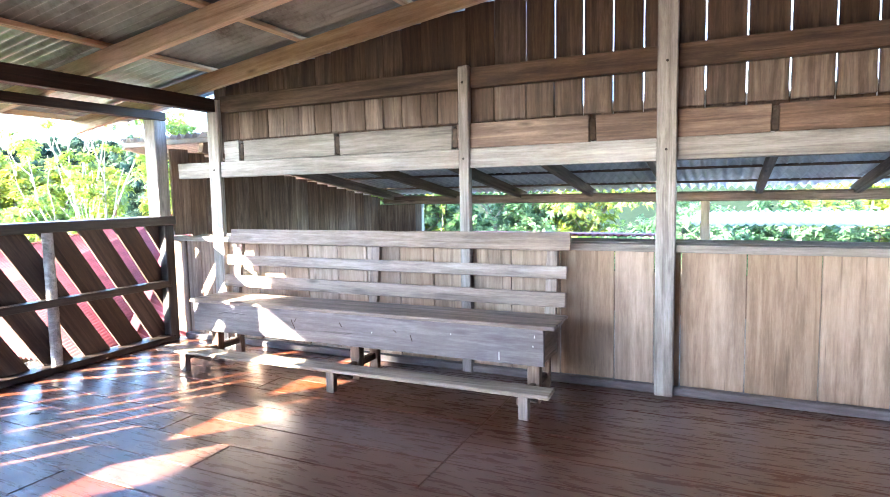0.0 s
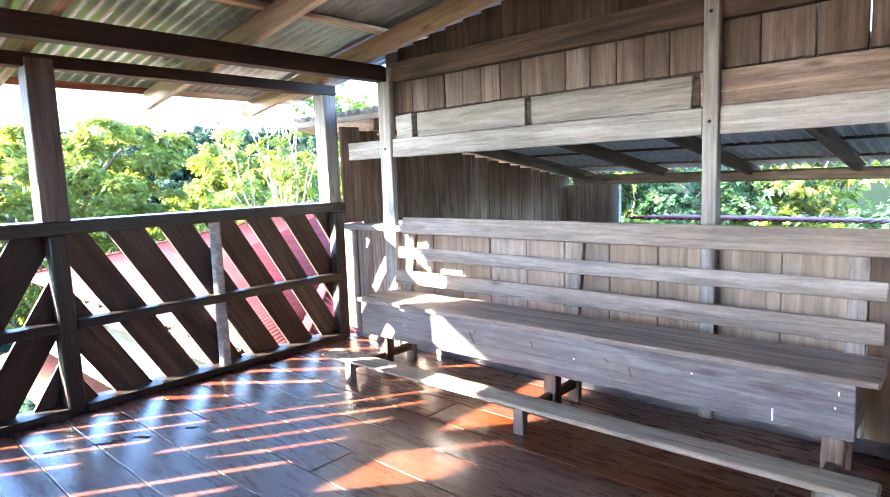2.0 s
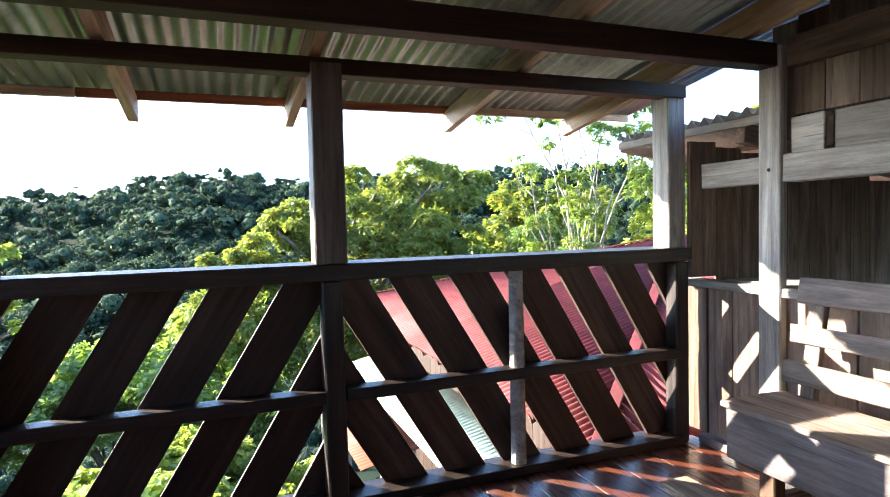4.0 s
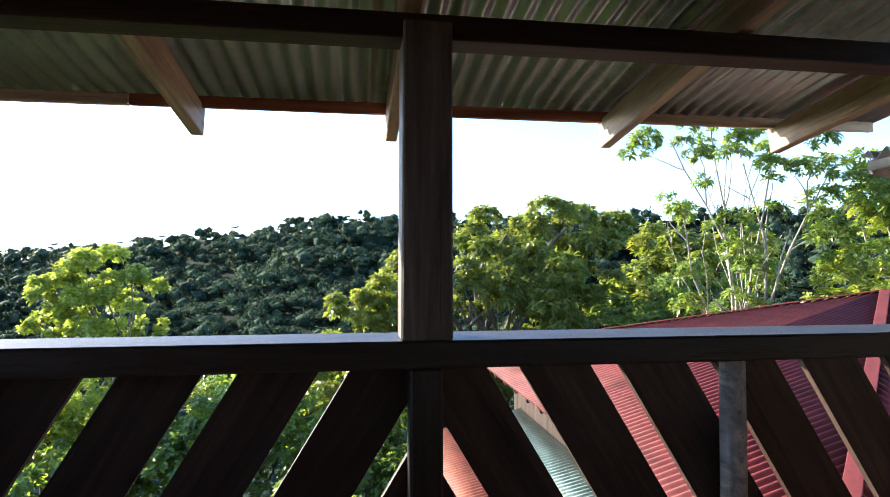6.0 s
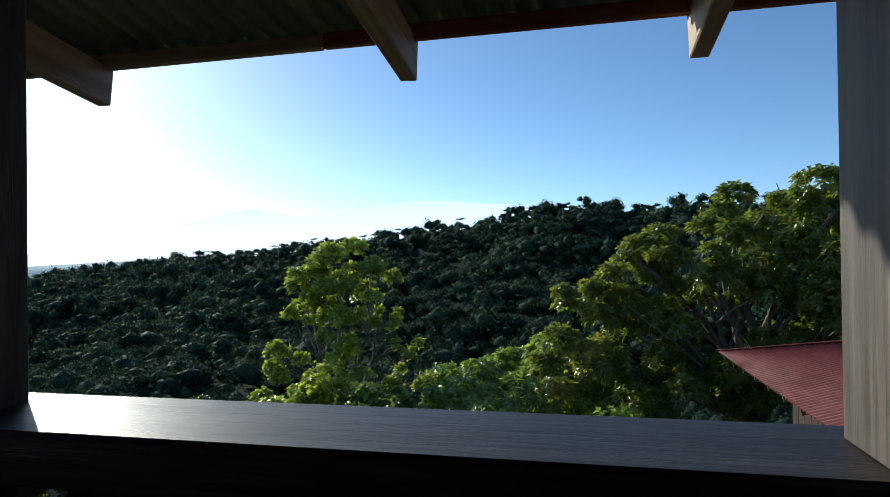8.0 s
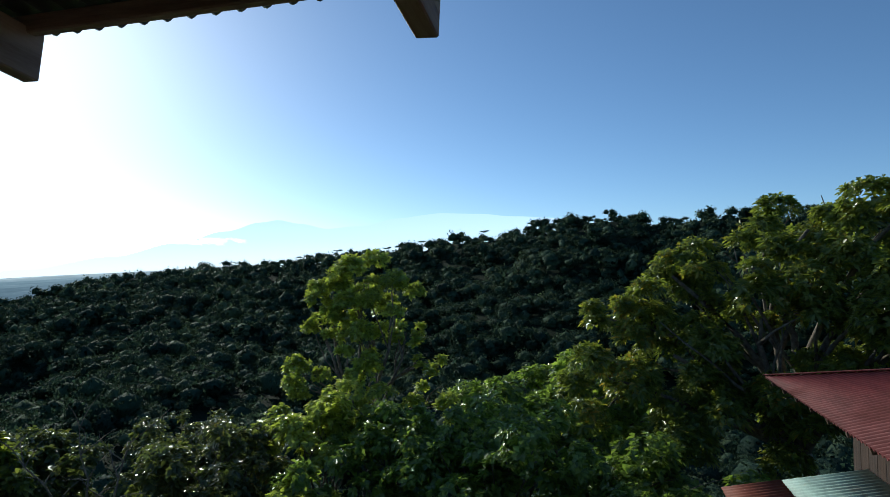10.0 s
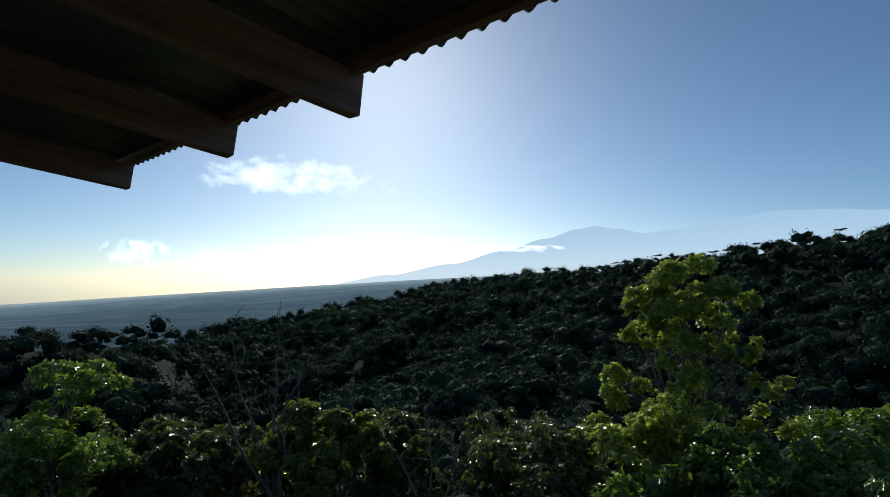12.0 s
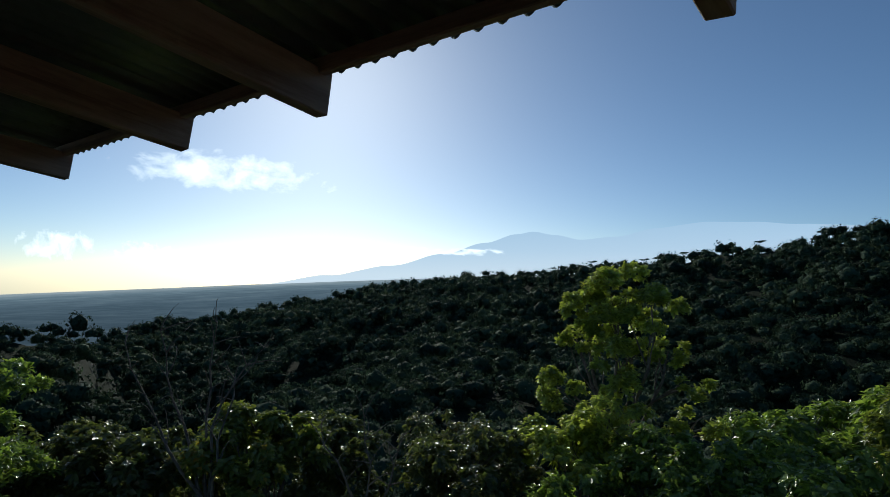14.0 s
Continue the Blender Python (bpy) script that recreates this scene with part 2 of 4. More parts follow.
def ground_mat():
    m, nt, b = nodes_of("forest_ground")
    tc = nt.nodes.new("ShaderNodeTexCoord")
    n = noise_tex(nt, tc.outputs["Object"], 0.02, 8, 0.65)
    n2 = noise_tex(nt, tc.outputs["Object"], 0.6, 8, 0.7)
    f = math_node(nt, "ADD", math_node(nt, "MULTIPLY", n, 0.5), math_node(nt, "MULTIPLY", n2, 0.5))
    # Kept near black: the shade under the crowns is in this colour.
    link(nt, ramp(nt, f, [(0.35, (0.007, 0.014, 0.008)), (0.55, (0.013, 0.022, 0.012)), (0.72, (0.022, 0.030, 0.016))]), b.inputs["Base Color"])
    b.inputs["Roughness"].default_value = 0.95
    b.inputs["Specular IOR Level"].default_value = 0.05
    bump(nt, b, n2, 0.8, 0.3)
    return m


GROUND = ground_mat()


def plain_mat():
    """The far plain, a distant backdrop; its blue haze is a painted glow, paler far off."""
    m, nt, b = nodes_of("hazy_plain")
    tc = nt.nodes.new("ShaderNodeTexCoord")
    mp = nt.nodes.new("ShaderNodeMapping")
    mp.inputs["Scale"].default_value = (0.0035, 0.0035, 0.0035)
    link(nt, tc.outputs["Object"], mp.inputs["Vector"])
    n = noise_tex(nt, mp.outputs[0], 1.6, 9, 0.7)
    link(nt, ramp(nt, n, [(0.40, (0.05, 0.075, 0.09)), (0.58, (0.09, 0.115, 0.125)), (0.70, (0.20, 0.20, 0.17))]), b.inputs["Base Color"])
    b.inputs["Roughness"].default_value = 1.0
    b.inputs["Specular IOR Level"].default_value = 0.0
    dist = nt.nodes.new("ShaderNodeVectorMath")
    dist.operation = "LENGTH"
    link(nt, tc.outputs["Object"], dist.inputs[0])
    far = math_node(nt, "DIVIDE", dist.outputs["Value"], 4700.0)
    haze_glow = ramp(nt, far, [(0.15, (0.06, 0.085, 0.11)), (0.45, (0.13, 0.18, 0.22)), (0.75, (0.30, 0.38, 0.43)), (1.0, (0.78, 0.82, 0.82))])
    link(nt, mix_col(nt, 0.35, haze_glow, ramp(nt, n, [(0.40, (0.6, 0.6, 0.6)), (0.62, (1.3, 1.3, 1.3))]), "MULTIPLY"), b.inputs["Emission Color"])
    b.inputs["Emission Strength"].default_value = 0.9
    return m


PLAIN = plain_mat()


def glow_mat(name, colour, strength, soft=None):
    m, nt, b = nodes_of(name)
    em = nt.nodes.new("ShaderNodeEmission")
    em.inputs[0].default_value, em.inputs[1].default_value = (*colour, 1), strength
    out = nt.nodes["Material Output"].inputs["Surface"]
    if soft is None:
        link(nt, em.outputs[0], out)
        return m
    tr, mx = nt.nodes.new("ShaderNodeBsdfTransparent"), nt.nodes.new("ShaderNodeMixShader")
    tc = nt.nodes.new("ShaderNodeTexCoord")
    mp = nt.nodes.new("ShaderNodeMapping")
    mp.inputs["Scale"].default_value = (3.4, 1.0, 1.0)
    oi = nt.nodes.new("ShaderNodeObjectInfo")
    link(nt, math_node(nt, "MULTIPLY", oi.outputs["Random"], 40.0), mp.inputs["Location"])
    link(nt, tc.outputs["UV"], mp.inputs["Vector"])
    n = noise_tex(nt, mp.outputs[0], soft, 7, 0.6, 0.3)
    sep = nt.nodes.new("ShaderNodeSeparateXYZ")
    link(nt, tc.outputs["UV"], sep.inputs[0])
    dx = math_node(nt, "MULTIPLY", math_node(nt, "SUBTRACT", sep.outputs[0], 0.5), 2.0)
    dz = math_node(nt, "MULTIPLY", math_node(nt, "SUBTRACT", sep.outputs[1], 0.5), 2.0)
    rad = math_node(nt, "ADD", math_node(nt, "MULTIPLY", dx, dx), math_node(nt, "MULTIPLY", dz, dz))
    f = math_node(nt, "SUBTRACT", math_node(nt, "MULTIPLY", n, 2.6), math_node(nt, "ADD", math_node(nt, "MULTIPLY", rad, 0.9), 0.85))
    a = ramp(nt, f, [(0.0, (0, 0, 0)), (0.75, (0.85, 0.85, 0.85))])
    link(nt, a, mx.inputs[0])
    link(nt, tr.outputs[0], mx.inputs[1])
    link(nt, em.outputs[0], mx.inputs[2])
    link(nt, mx.outputs[0], out)
    return m


def mountain_mat():
    """Far slopes with haze painted in as a glow that pales towards their foot."""
    m, nt, b = nodes_of("hazy_blue_mountain")
    em = nt.nodes.new("ShaderNodeEmission")
    tc, sep = nt.nodes.new("ShaderNodeTexCoord"), nt.nodes.new("ShaderNodeSeparateXYZ")
    link(nt, tc.outputs["Object"], sep.inputs[0])
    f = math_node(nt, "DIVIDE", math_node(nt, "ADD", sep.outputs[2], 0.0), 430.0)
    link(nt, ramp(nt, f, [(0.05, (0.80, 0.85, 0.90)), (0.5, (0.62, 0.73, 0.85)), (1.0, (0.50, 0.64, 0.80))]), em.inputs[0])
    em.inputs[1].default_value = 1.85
    link(nt, em.outputs[0], nt.nodes["Material Output"].inputs["Surface"])
    return m


MOUNTAIN = mountain_mat()
CLOUD = glow_mat("white_cloud", (1.0, 0.98, 0.95), 3.0, 2.4)
PAINT = sheet_metal("old_white_paint", (0.72, 0.71, 0.68), (0.5, 0.48, 0.45), 0.2, 0.6, 0.0)
IRON = sheet_metal("dark_nail_iron", (0.05, 0.045, 0.04), (0.08, 0.04, 0.02), 0.4, 0.6, 0.6)

# ---- building blocks ----
rng = random.Random(7)
WORLD = {}


def thing(name, at=(0, 0, 0), label="", category="", group="", kind=""):
    """A top-level Empty at the base of a thing."""
    ob = new(name)
    ob.empty_display_size = 0.2
    ob.matrix_basis = Matrix.Translation(at)
    WORLD[ob] = Matrix.Translation(at)
    return tagged(ob, label, category, group, kind)


def put(name, mesh, material, parent, m=None, label=""):
    """Links a mesh as one object, as a part of parent where there is one."""
    m = m or Matrix()
    if material and not mesh.materials:
        mesh.materials.append(material)
    ob = new(name, mesh)
    WORLD[ob] = m
    if parent:
        ob.parent = parent
        ob.matrix_basis = WORLD[parent].inverted() @ m
    else:
        ob.matrix_basis = m
    return tagged(ob, label)


def part(name, bm, material, parent, label="", m=None):
    me = bpy.data.meshes.new(name)
    bm.to_mesh(me)
    bm.free()
    return put(name, me, material, parent, m, label)


def box_bm(sx, sy, sz, bevel=0.005, wear=0.0):
    """A sawn block, its edges broken, its faces slightly out of true."""
    bm = bmesh.new()
    bmesh.ops.create_cube(bm, size=1)
    for v in bm.verts:
        v.co = Vector((v.co.x * sx, v.co.y * sy, v.co.z * sz))
        if wear:
            v.co += Vector((rng.uniform(-wear, wear), rng.uniform(-wear, wear), rng.uniform(-wear, wear)))
    if bevel:
        bmesh.ops.bevel(bm, geom=list(bm.edges), offset=min(bevel, 0.3 * min(sx, sy, sz)), segments=1, affect="EDGES")
    return bm


def frame_of(a, b, up=(0, 0, 1)):
    """A pose whose x runs from a to b and whose z is as near to up as it can be."""
    a, b, up = Vector(a), Vector(b), Vector(up)
    x = (b - a).normalized()
    y = up.cross(x).normalized()
    z = x.cross(y)
    m = Matrix((x, y, z)).transposed().to_4x4()
    m.translation = (a + b) / 2
    return m


def timber(name, a, b, w, h, material, parent=None, up=(0, 0, 1), bevel=0.005, wear=0.003, label=""):
    """A length of timber from a to b: w across, h along up."""
    ln = (Vector(b) - Vector(a)).length
    return part(name, box_bm(ln, w, h, bevel, wear), material, parent, label, frame_of(a, b, up))


def box_at(name, lo, hi, material, parent=None, axis="x", bevel=0.004, wear=0.002, label=""):
    """A block between two corners, its grain along axis."""
    lo, hi = Vector(lo), Vector(hi)
    c, d = (lo + hi) / 2, hi - lo
    if axis == "x":
        return timber(name, (lo.x, c.y, c.z), (hi.x, c.y, c.z), d.y, d.z, material, parent, (0, 0, 1), bevel, wear, label)
    if axis == "y":
        return timber(name, (c.x, lo.y, c.z), (c.x, hi.y, c.z), d.x, d.z, material, parent, (0, 0, 1), bevel, wear, label)
    return timber(name, (c.x, c.y, lo.z), (c.x, c.y, hi.z), d.x, d.y, material, parent, (0, 1, 0), bevel, wear, label)


def mesh_from(name, verts, faces, smooth=False):
    me = bpy.data.meshes.new(name)
    me.from_pydata([tuple(v) for v in verts], [], faces)
    if smooth:
        me.polygons.foreach_set("use_smooth", [True] * len(me.polygons))
    me.update()
    return me


def corrugated(name, origin, along, across, length, width, pitch, depth, material, parent, thick=0.004, label="", rows=2, sag=0.0, clip=None):
    """A corrugated sheet: ridges run along, waves follow across; closed underneath."""
    o, u, w = Vector(origin), Vector(along).normalized(), Vector(across).normalized()
    n = u.cross(w).normalized()
    if n.z < 0:
        n = -n
    steps = int(width / pitch * 8)
    verts, faces = [], []
    for side in (0, 1):
        for i in range(rows):
            f = i / (rows - 1)
            for j in range(steps + 1):
                g = width * j / steps
                hgt = depth * math.sin(2 * math.pi * g / pitch) + sag * noise.noise(Vector((f * 3, g * 1.1, side * 0.0))) - side * thick
                start, span = 0.0, length
                if clip:
                    start, span = clip(g)
                verts.append(o + u * (start + span * f) + w * g + n * hgt)
    row = steps + 1
    half = rows * row
    for i in range(rows - 1):
        for j in range(steps):
            k = i * row + j
            faces.append((k, k + 1, k + row + 1, k + row))
            faces.append((half + k, half + k + row, half + k + row + 1, half + k + 1))
    for j in range(steps):
        faces.append((j, half + j, half + j + 1, j + 1))
        k = (rows - 1) * row + j
        faces.append((k, k + 1, half + k + 1, half + k))
    return put(name, mesh_from(name, verts, faces, True), material, parent, None, label)


# ---- the deck: floor ----
X_IN, X_WALL, Y_WALL = -3.74, 4.2, 5.215
floor = thing("floor", (0, 0, 0), "polished reddish brown plank floor with worn joints", "floor", kind="structure")
box_at("floor_base", (-3.85, -1.5, -0.20), (4.3, 5.34, -0.042), WOOD_DARK, floor, "x", 0.0, 0.0)
y = -1.45
row = 0
while y < 5.24:
    wd = 0.262
    hi = min(y + wd, 5.26)
    cuts = [-3.84, -0.38 if row % 6 else -1.5, 2.2 + 0.4 * (row % 3), 4.28]
    if row % 3 == 1:
        cuts = [-3.84, -2.05, -0.38, 2.3, 4.28]
    for a, b in zip(cuts, cuts[1:]):
        lift = rng.uniform(-0.0012, 0.0012)
        box_at("floor_plank", (a + 0.0015, y + 0.0016, -0.04), (b - 0.0015, hi - 0.0016, lift), WOOD_FLOOR, floor, "x", 0.004, 0.0)
    y += wd
    row += 1

# ---- wall behind the bench ----
wall = thing("wall_north", (0, Y_WALL, 0), "weathered plank wall with a long open strip under a timber header", "wall", kind="structure")
seams = [-3.885, -3.70, -3.52, -3.33, -3.08, -2.83, -2.55, -2.30, -2.0, -1.72, -1.42, -1.13, -0.85, -0.52, -0.17, 0.19, 0.44, 0.597, 0.967, 1.353, 1.70, 2.05, 2.42, 2.80, 3.15, 3.52, 3.88, 4.2]
for a, b in zip(seams, seams[1:]):
    g = rng.uniform(0.002, 0.005)
    d = rng.uniform(-0.005, 0.004)
    box_at("wall_plank", (a + g, 5.25 + d, 0.055), (b - g, 5.275 + d, 0.915), WOOD_BROWN if b < -3.2 else WOOD_RAW, wall, "z", 0.003, 0.001)
box_at("bottom_plate", (-3.725, 5.20, 0.002), (4.2, 5.33, 0.055), WOOD_SLATE, wall, "x")
for a, b in ((-3.83, 0.448), (0.566, 4.2)):
    box_at("cap_rail", (a, 5.195, 0.915), (b, 5.30, 0.962), WOOD_GREY, wall, "x")
box_at("shelf_board", (-3.62, 5.303, 0.945), (4.2, 5.60, 0.968), WOOD_GREY, wall, "x")
for a, b in ((-3.69, -3.30), (-3.168, -0.888), (-0.808, 0.447), (0.567, 4.2)):
    box_at("header_beam", (a, 5.198, 1.485), (b, 5.275, 1.622), WOOD_GREY, wall, "x")
cuts = [-3.16, -2.95, -1.95, -0.93, 0.05, 1.09, 2.1, 3.1, 4.2]
for a, b in zip(cuts, cuts[1:]):
    box_at("notched_beam", (a + 0.022, 5.218 + rng.uniform(-0.004, 0.004), 1.624), (b - 0.022, 5.29, 1.80 + rng.uniform(-0.012, 0.006)), WOOD_GREY if a < -1 else WOOD_BROWN, wall, "x", 0.004, 0.004)
for a, b in ((-3.168, -0.89), (-0.806, 0.446), (0.568, 4.2)):
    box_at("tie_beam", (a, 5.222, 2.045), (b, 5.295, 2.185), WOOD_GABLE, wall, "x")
for a in cuts[1:-1]:
    box_at("joist_end", (a - 0.02, 5.228, 1.635), (a + 0.02, 5.30, 1.775), WOOD_END, wall, "y")
# gable planks, close on one side, gapped on the other
edges = [-3.31, -3.17] + [-3.17 + 0.162 * i for i in range(1, 13)] + [-1.087, -0.866, -0.646, -0.415, -0.214, -0.025, 0.167, 0.355, 0.52, 0.714, 0.94, 1.163, 1.388, 1.583, 1.79, 2.0, 2.2, 2.42, 2.63, 2.84, 3.05, 3.26, 3.47, 3.68, 3.9, 4.15]
for xa, xb in zip(edges, edges[1:]):
    gap = 0.0012 if xa < -1.2 else (0.003 if xa < -0.5 else rng.uniform(0.006, 0.010))
    top = 2.05 + 0.145 * (xa + 4.89)
    dy = rng.uniform(-0.004, 0.004)
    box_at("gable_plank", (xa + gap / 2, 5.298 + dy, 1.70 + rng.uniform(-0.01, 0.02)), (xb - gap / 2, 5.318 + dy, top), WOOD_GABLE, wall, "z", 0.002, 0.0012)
    if xa >= -3.17:
        box_at("board_end", (xa + gap / 2 + 0.001, 5.272 + dy, 1.812), (xb - gap / 2 - 0.001, 5.292 + dy, 2.043), WOOD_ENDS, wall, "z", 0.003, 0.0015)


def wall_post(lo, hi, label, material=WOOD_GREY):
    t = thing("wall_post", ((lo[0] + hi[0]) / 2, (lo[1] + hi[1]) / 2, lo[2]), label, "post", "wall posts", "structure")
    box_at("shaft", lo, hi, material, t, "z", 0.006, 0.004)
    bm = bmesh.new()
    bmesh.ops.create_cone(bm, segments=10, radius1=0.009, radius2=0.007, depth=0.006, cap_ends=True)
    for z in (1.55, 2.08):
        if z < hi[2]:
            b2 = bm.copy()
            part("bolt", b2, IRON, t, "dark iron bolt head", Matrix.Translation(((lo[0] + hi[0]) / 2, lo[1] - 0.003, z)) @ pose(0, 0, 0, 90))
    bm.free()
    return t


wall_post((-3.297, 5.185, 0.0), (-3.172, 5.24, 2.155), "slim grey timber post at the end of the bench wall")
wall_post((-0.886, 5.18, 0.0), (-0.81, 5.245, 2.195), "slim grey timber post behind the bench")
wall_post((0.45, 5.165, 0.0), (0.563, 5.248, 2.78), "tall grey timber post against the plank wall")
wall_post((2.5, 5.165, 0.0), (2.61, 5.248, 3.05), "tall grey timber post against the plank wall")

# ---- balustrade ----
RAIL_TOP = 1.15
SLATS_X = (-3.868, -3.843)


def clip_poly(poly, axis, limit, keep_less):
    out = []
    for i, p in enumerate(poly):
        q = poly[(i + 1) % len(poly)]
        pin = (p[axis] <= limit) if keep_less else (p[axis] >= limit)
        qin = (q[axis] <= limit) if keep_less else (q[axis] >= limit)
        if pin:
            out.append(p)
        if pin != qin:
            f = (limit - p[axis]) / (q[axis] - p[axis])
            out.append((p[0] + f * (q[0] - p[0]), p[1] + f * (q[1] - p[1])))
    return out


def slat(parent, y0, y1, lean, ya, yb, material):
    """One slanting board between the sill and the rail, cut off at the posts. y0, y1: its edges at the rail's underside."""
    z0, z1, zt = 0.012, 1.075, 1.065
    poly = [(y0 + lean * (z - zt), z) for z in (z0, z1)] + [(y1 + lean * (z - zt), z) for z in (z1, z0)]
    for axis, lim, less in ((0, ya, False), (0, yb, True)):
        poly = clip_poly(poly, axis, lim, less)
    if len(poly) < 3:
        return
    d = rng.uniform(-0.003, 0.003)
    m = frame_of((0, 0, 0), (0, lean, 1.0), (1, 0, 0))
    m.translation = (SLATS_X[0] + d, sum(p[0] for p in poly) / len(poly), sum(p[1] for p in poly) / len(poly))
    inv = m.inverted()
    vs = [inv @ Vector((x + d, p[0], p[1])) for x in SLATS_X for p in poly]
    n = len(poly)
    fs = [tuple(range(n)), tuple(range(2 * n - 1, n - 1, -1))] + [(i, i + n, (i + 1) % n + n, (i + 1) % n) for i in range(n)]
    me = mesh_from("slat", vs, fs)
    bm = bmesh.new()
    bm.from_mesh(me)
    bmesh.ops.recalc_face_normals(bm, faces=list(bm.faces))
    bm.to_mesh(me)
    bm.free()
    put("slat", me, material, parent, m)


def balustrade(label, ya, yb, gaps, width, lean, ends=(True, True)):
    t = thing("balustrade", (X_IN - 0.06, (ya + yb) / 2, 0), label, "balustrade", "balustrade bays", "structure")
    edges = sorted(gaps)
    step = edges[1] - edges[0]
    edges = [edges[0] - step * i for i in (5, 4, 3, 2, 1)] + edges + [edges[-1] + step * i for i in (1, 2, 3, 4, 5)]
    for a, b in zip(edges, edges[1:]):
        slat(t, a + width / 2 + rng.uniform(-0.004, 0.004), b - width / 2 + rng.uniform(-0.004, 0.004), lean, ya - 0.03, yb + 0.03, WOOD_SLAT if ya > 3 else WOOD_DARK)
    box_at("mid_rail", (-3.838, ya, 0.505), (-3.742, yb, 0.562), WOOD_RAIL, t, "y")
    box_at("sill", (-3.90, ya, 0.001), (-3.728, yb, 0.052), WOOD_RAIL, t, "y")
    return t


bay1 = balustrade("dark slanted-board balustrade bay with a narrow mid rail", 1.77, 3.045, [1.888, 2.204, 2.52, 2.836], 0.092, 0.61)
bay2 = balustrade("dark slanted-board balustrade bay beside the bench wall", 3.145, 5.10, [3.325, 3.65, 3.97, 4.28, 4.585, 4.885], 0.10, -0.60)
bay0 = balustrade("dark slanted-board balustrade bay", -1.25, 1.67, [-0.010, 0.306, 0.622, 0.938, 1.254, 1.57], 0.092, 0.61)
handrail = thing("handrail", (-3.85, 2, 1.1), "wide dark oiled timber handrail with a sunlit top", "handrail", kind="structure")
box_at("rail_plank", (-3.945, -1.3, 1.07), (-3.735, 5.18, RAIL_TOP), WOOD_RAIL, handrail, "y", 0.007, 0.003)


def deck_post(y0, y1, top, label):
    t = thing("deck_post", (-3.81, (y0 + y1) / 2, 0), label, "post", "balustrade posts", "structure")
    c = (y0 + y1) / 2
    box_at("lower_shaft", (-3.842, c - 0.047, 0.0), (-3.745, c + 0.047, 1.068), WOOD_RAIL, t, "z", 0.008, 0.004)
    if top:
        dx = -0.045 if y0 > 5 else 0.0
        box_at("upper_shaft", (-3.885 + dx, y0, RAIL_TOP - 0.004), (-3.741 + dx, y1, top), WOOD_POST if y0 < 5 else WOOD_GREY, t, "z", 0.006, 0.003)
    return t


deck_post(1.645, 1.79, 2.05, "thick dark timber post standing on the handrail")
deck_post(3.018, 3.163, 2.06, "thick dark timber post standing on the handrail")
deck_post(5.05, 5.175, 2.06, "grey timber corner post standing on the handrail")
# Added out of view to split the sun patches on the floor.
deck_post(0.87, 1.01, 2.045, "thick dark timber post standing on the handrail")
deck_post(-1.3, -1.16, 2.04, "thick dark timber post standing on the handrail")
mid = thing("baluster_post", (-3.79, 4.05, 0), "short rounded pale log post in the balustrade", "post", kind="structure")
bm = bmesh.new()
bmesh.ops.create_cone(bm, segments=18, radius1=0.041, radius2=0.038, depth=1.016, cap_ends=True)
for v in bm.verts:
    v.co.x *= 1 + 0.05 * noise.noise(v.co * 9)
part("shaft", bm, WOOD_GREY, mid, "", Matrix.Translation((-3.79, 4.05, 0.56)))

# ---- roof over the deck ----
SLOPE = 0.145


def roof_z(x):
    """Underside of the rafters."""
    return 1.945 + SLOPE * (x + 4.89)


roof = thing("roof", (0, 2, 2.5), "corrugated zinc roof on honey-coloured rafters, open underneath", "roof", kind="structure")
RD = 0.135
for yr in (-1.015, 0.206, 1.036, 2.180, 3.052, 4.113, 5.05):
    x0, x1 = -4.89, 4.6
    w = 0.055
    a, b = Vector((x0, yr, roof_z(x0) + RD / 2)), Vector((x1, yr, roof_z(x1) + RD / 2))
    ob = timber("rafter", a, b, w, RD, WOOD_HONEY, roof, bevel=0.004, wear=0.002)
for xp in (-3.05, -2.12, -1.2, -0.25, 0.7, 1.7, 2.7, 3.8):
    z = roof_z(xp) + RD + 0.018
    box_at("purlin", (xp - 0.035, -1.55, z - 0.016), (xp + 0.035, 5.50, z + 0.017), WOOD_HONEY, roof, "y")
box_at("eave_board", (-4.872, -1.5, 2.066), (-4.842, 1.9, 2.118), WOOD_HONEY, roof, "y", label="pale timber eave board")
box_at("eave_board", (-4.872, 1.904, 2.066), (-4.842, 4.28, 2.118), WOOD_RED, roof, "y", label="red-stained timber eave board")
box_at("eave_board", (-4.872, 4.284, 2.070), (-4.842, 5.60, 2.122), WOOD_HONEY, roof, "y", label="pale timber eave board")
al = Vector((1, 0, SLOPE))
corrugated("roof_sheet", (-4.955, -1.6, roof_z(-4.955) + RD + 0.046), al, (0, 1, 0), 9.8, 7.25, 0.076, 0.0125, METAL_GREY, roof, rows=14, sag=0.006)
plate = thing("eave_plate", (-3.25, 2, 2.1), "dark timber beam carrying the rafters", "beam", "roof beams", "structure")
box_at("beam", (-3.295, -1.4, 2.05), (-3.185, 5.184, 2.163), WOOD_DARK, plate, "y")
plate = thing("eave_plate", (-3.8, 2, 2.05), "dark timber beam on the balustrade posts", "beam", "roof beams", "structure")
box_at("beam", (-3.87, -1.4, 2.012), (-3.76, 5.16, 2.085), WOOD_DARK, plate, "y")

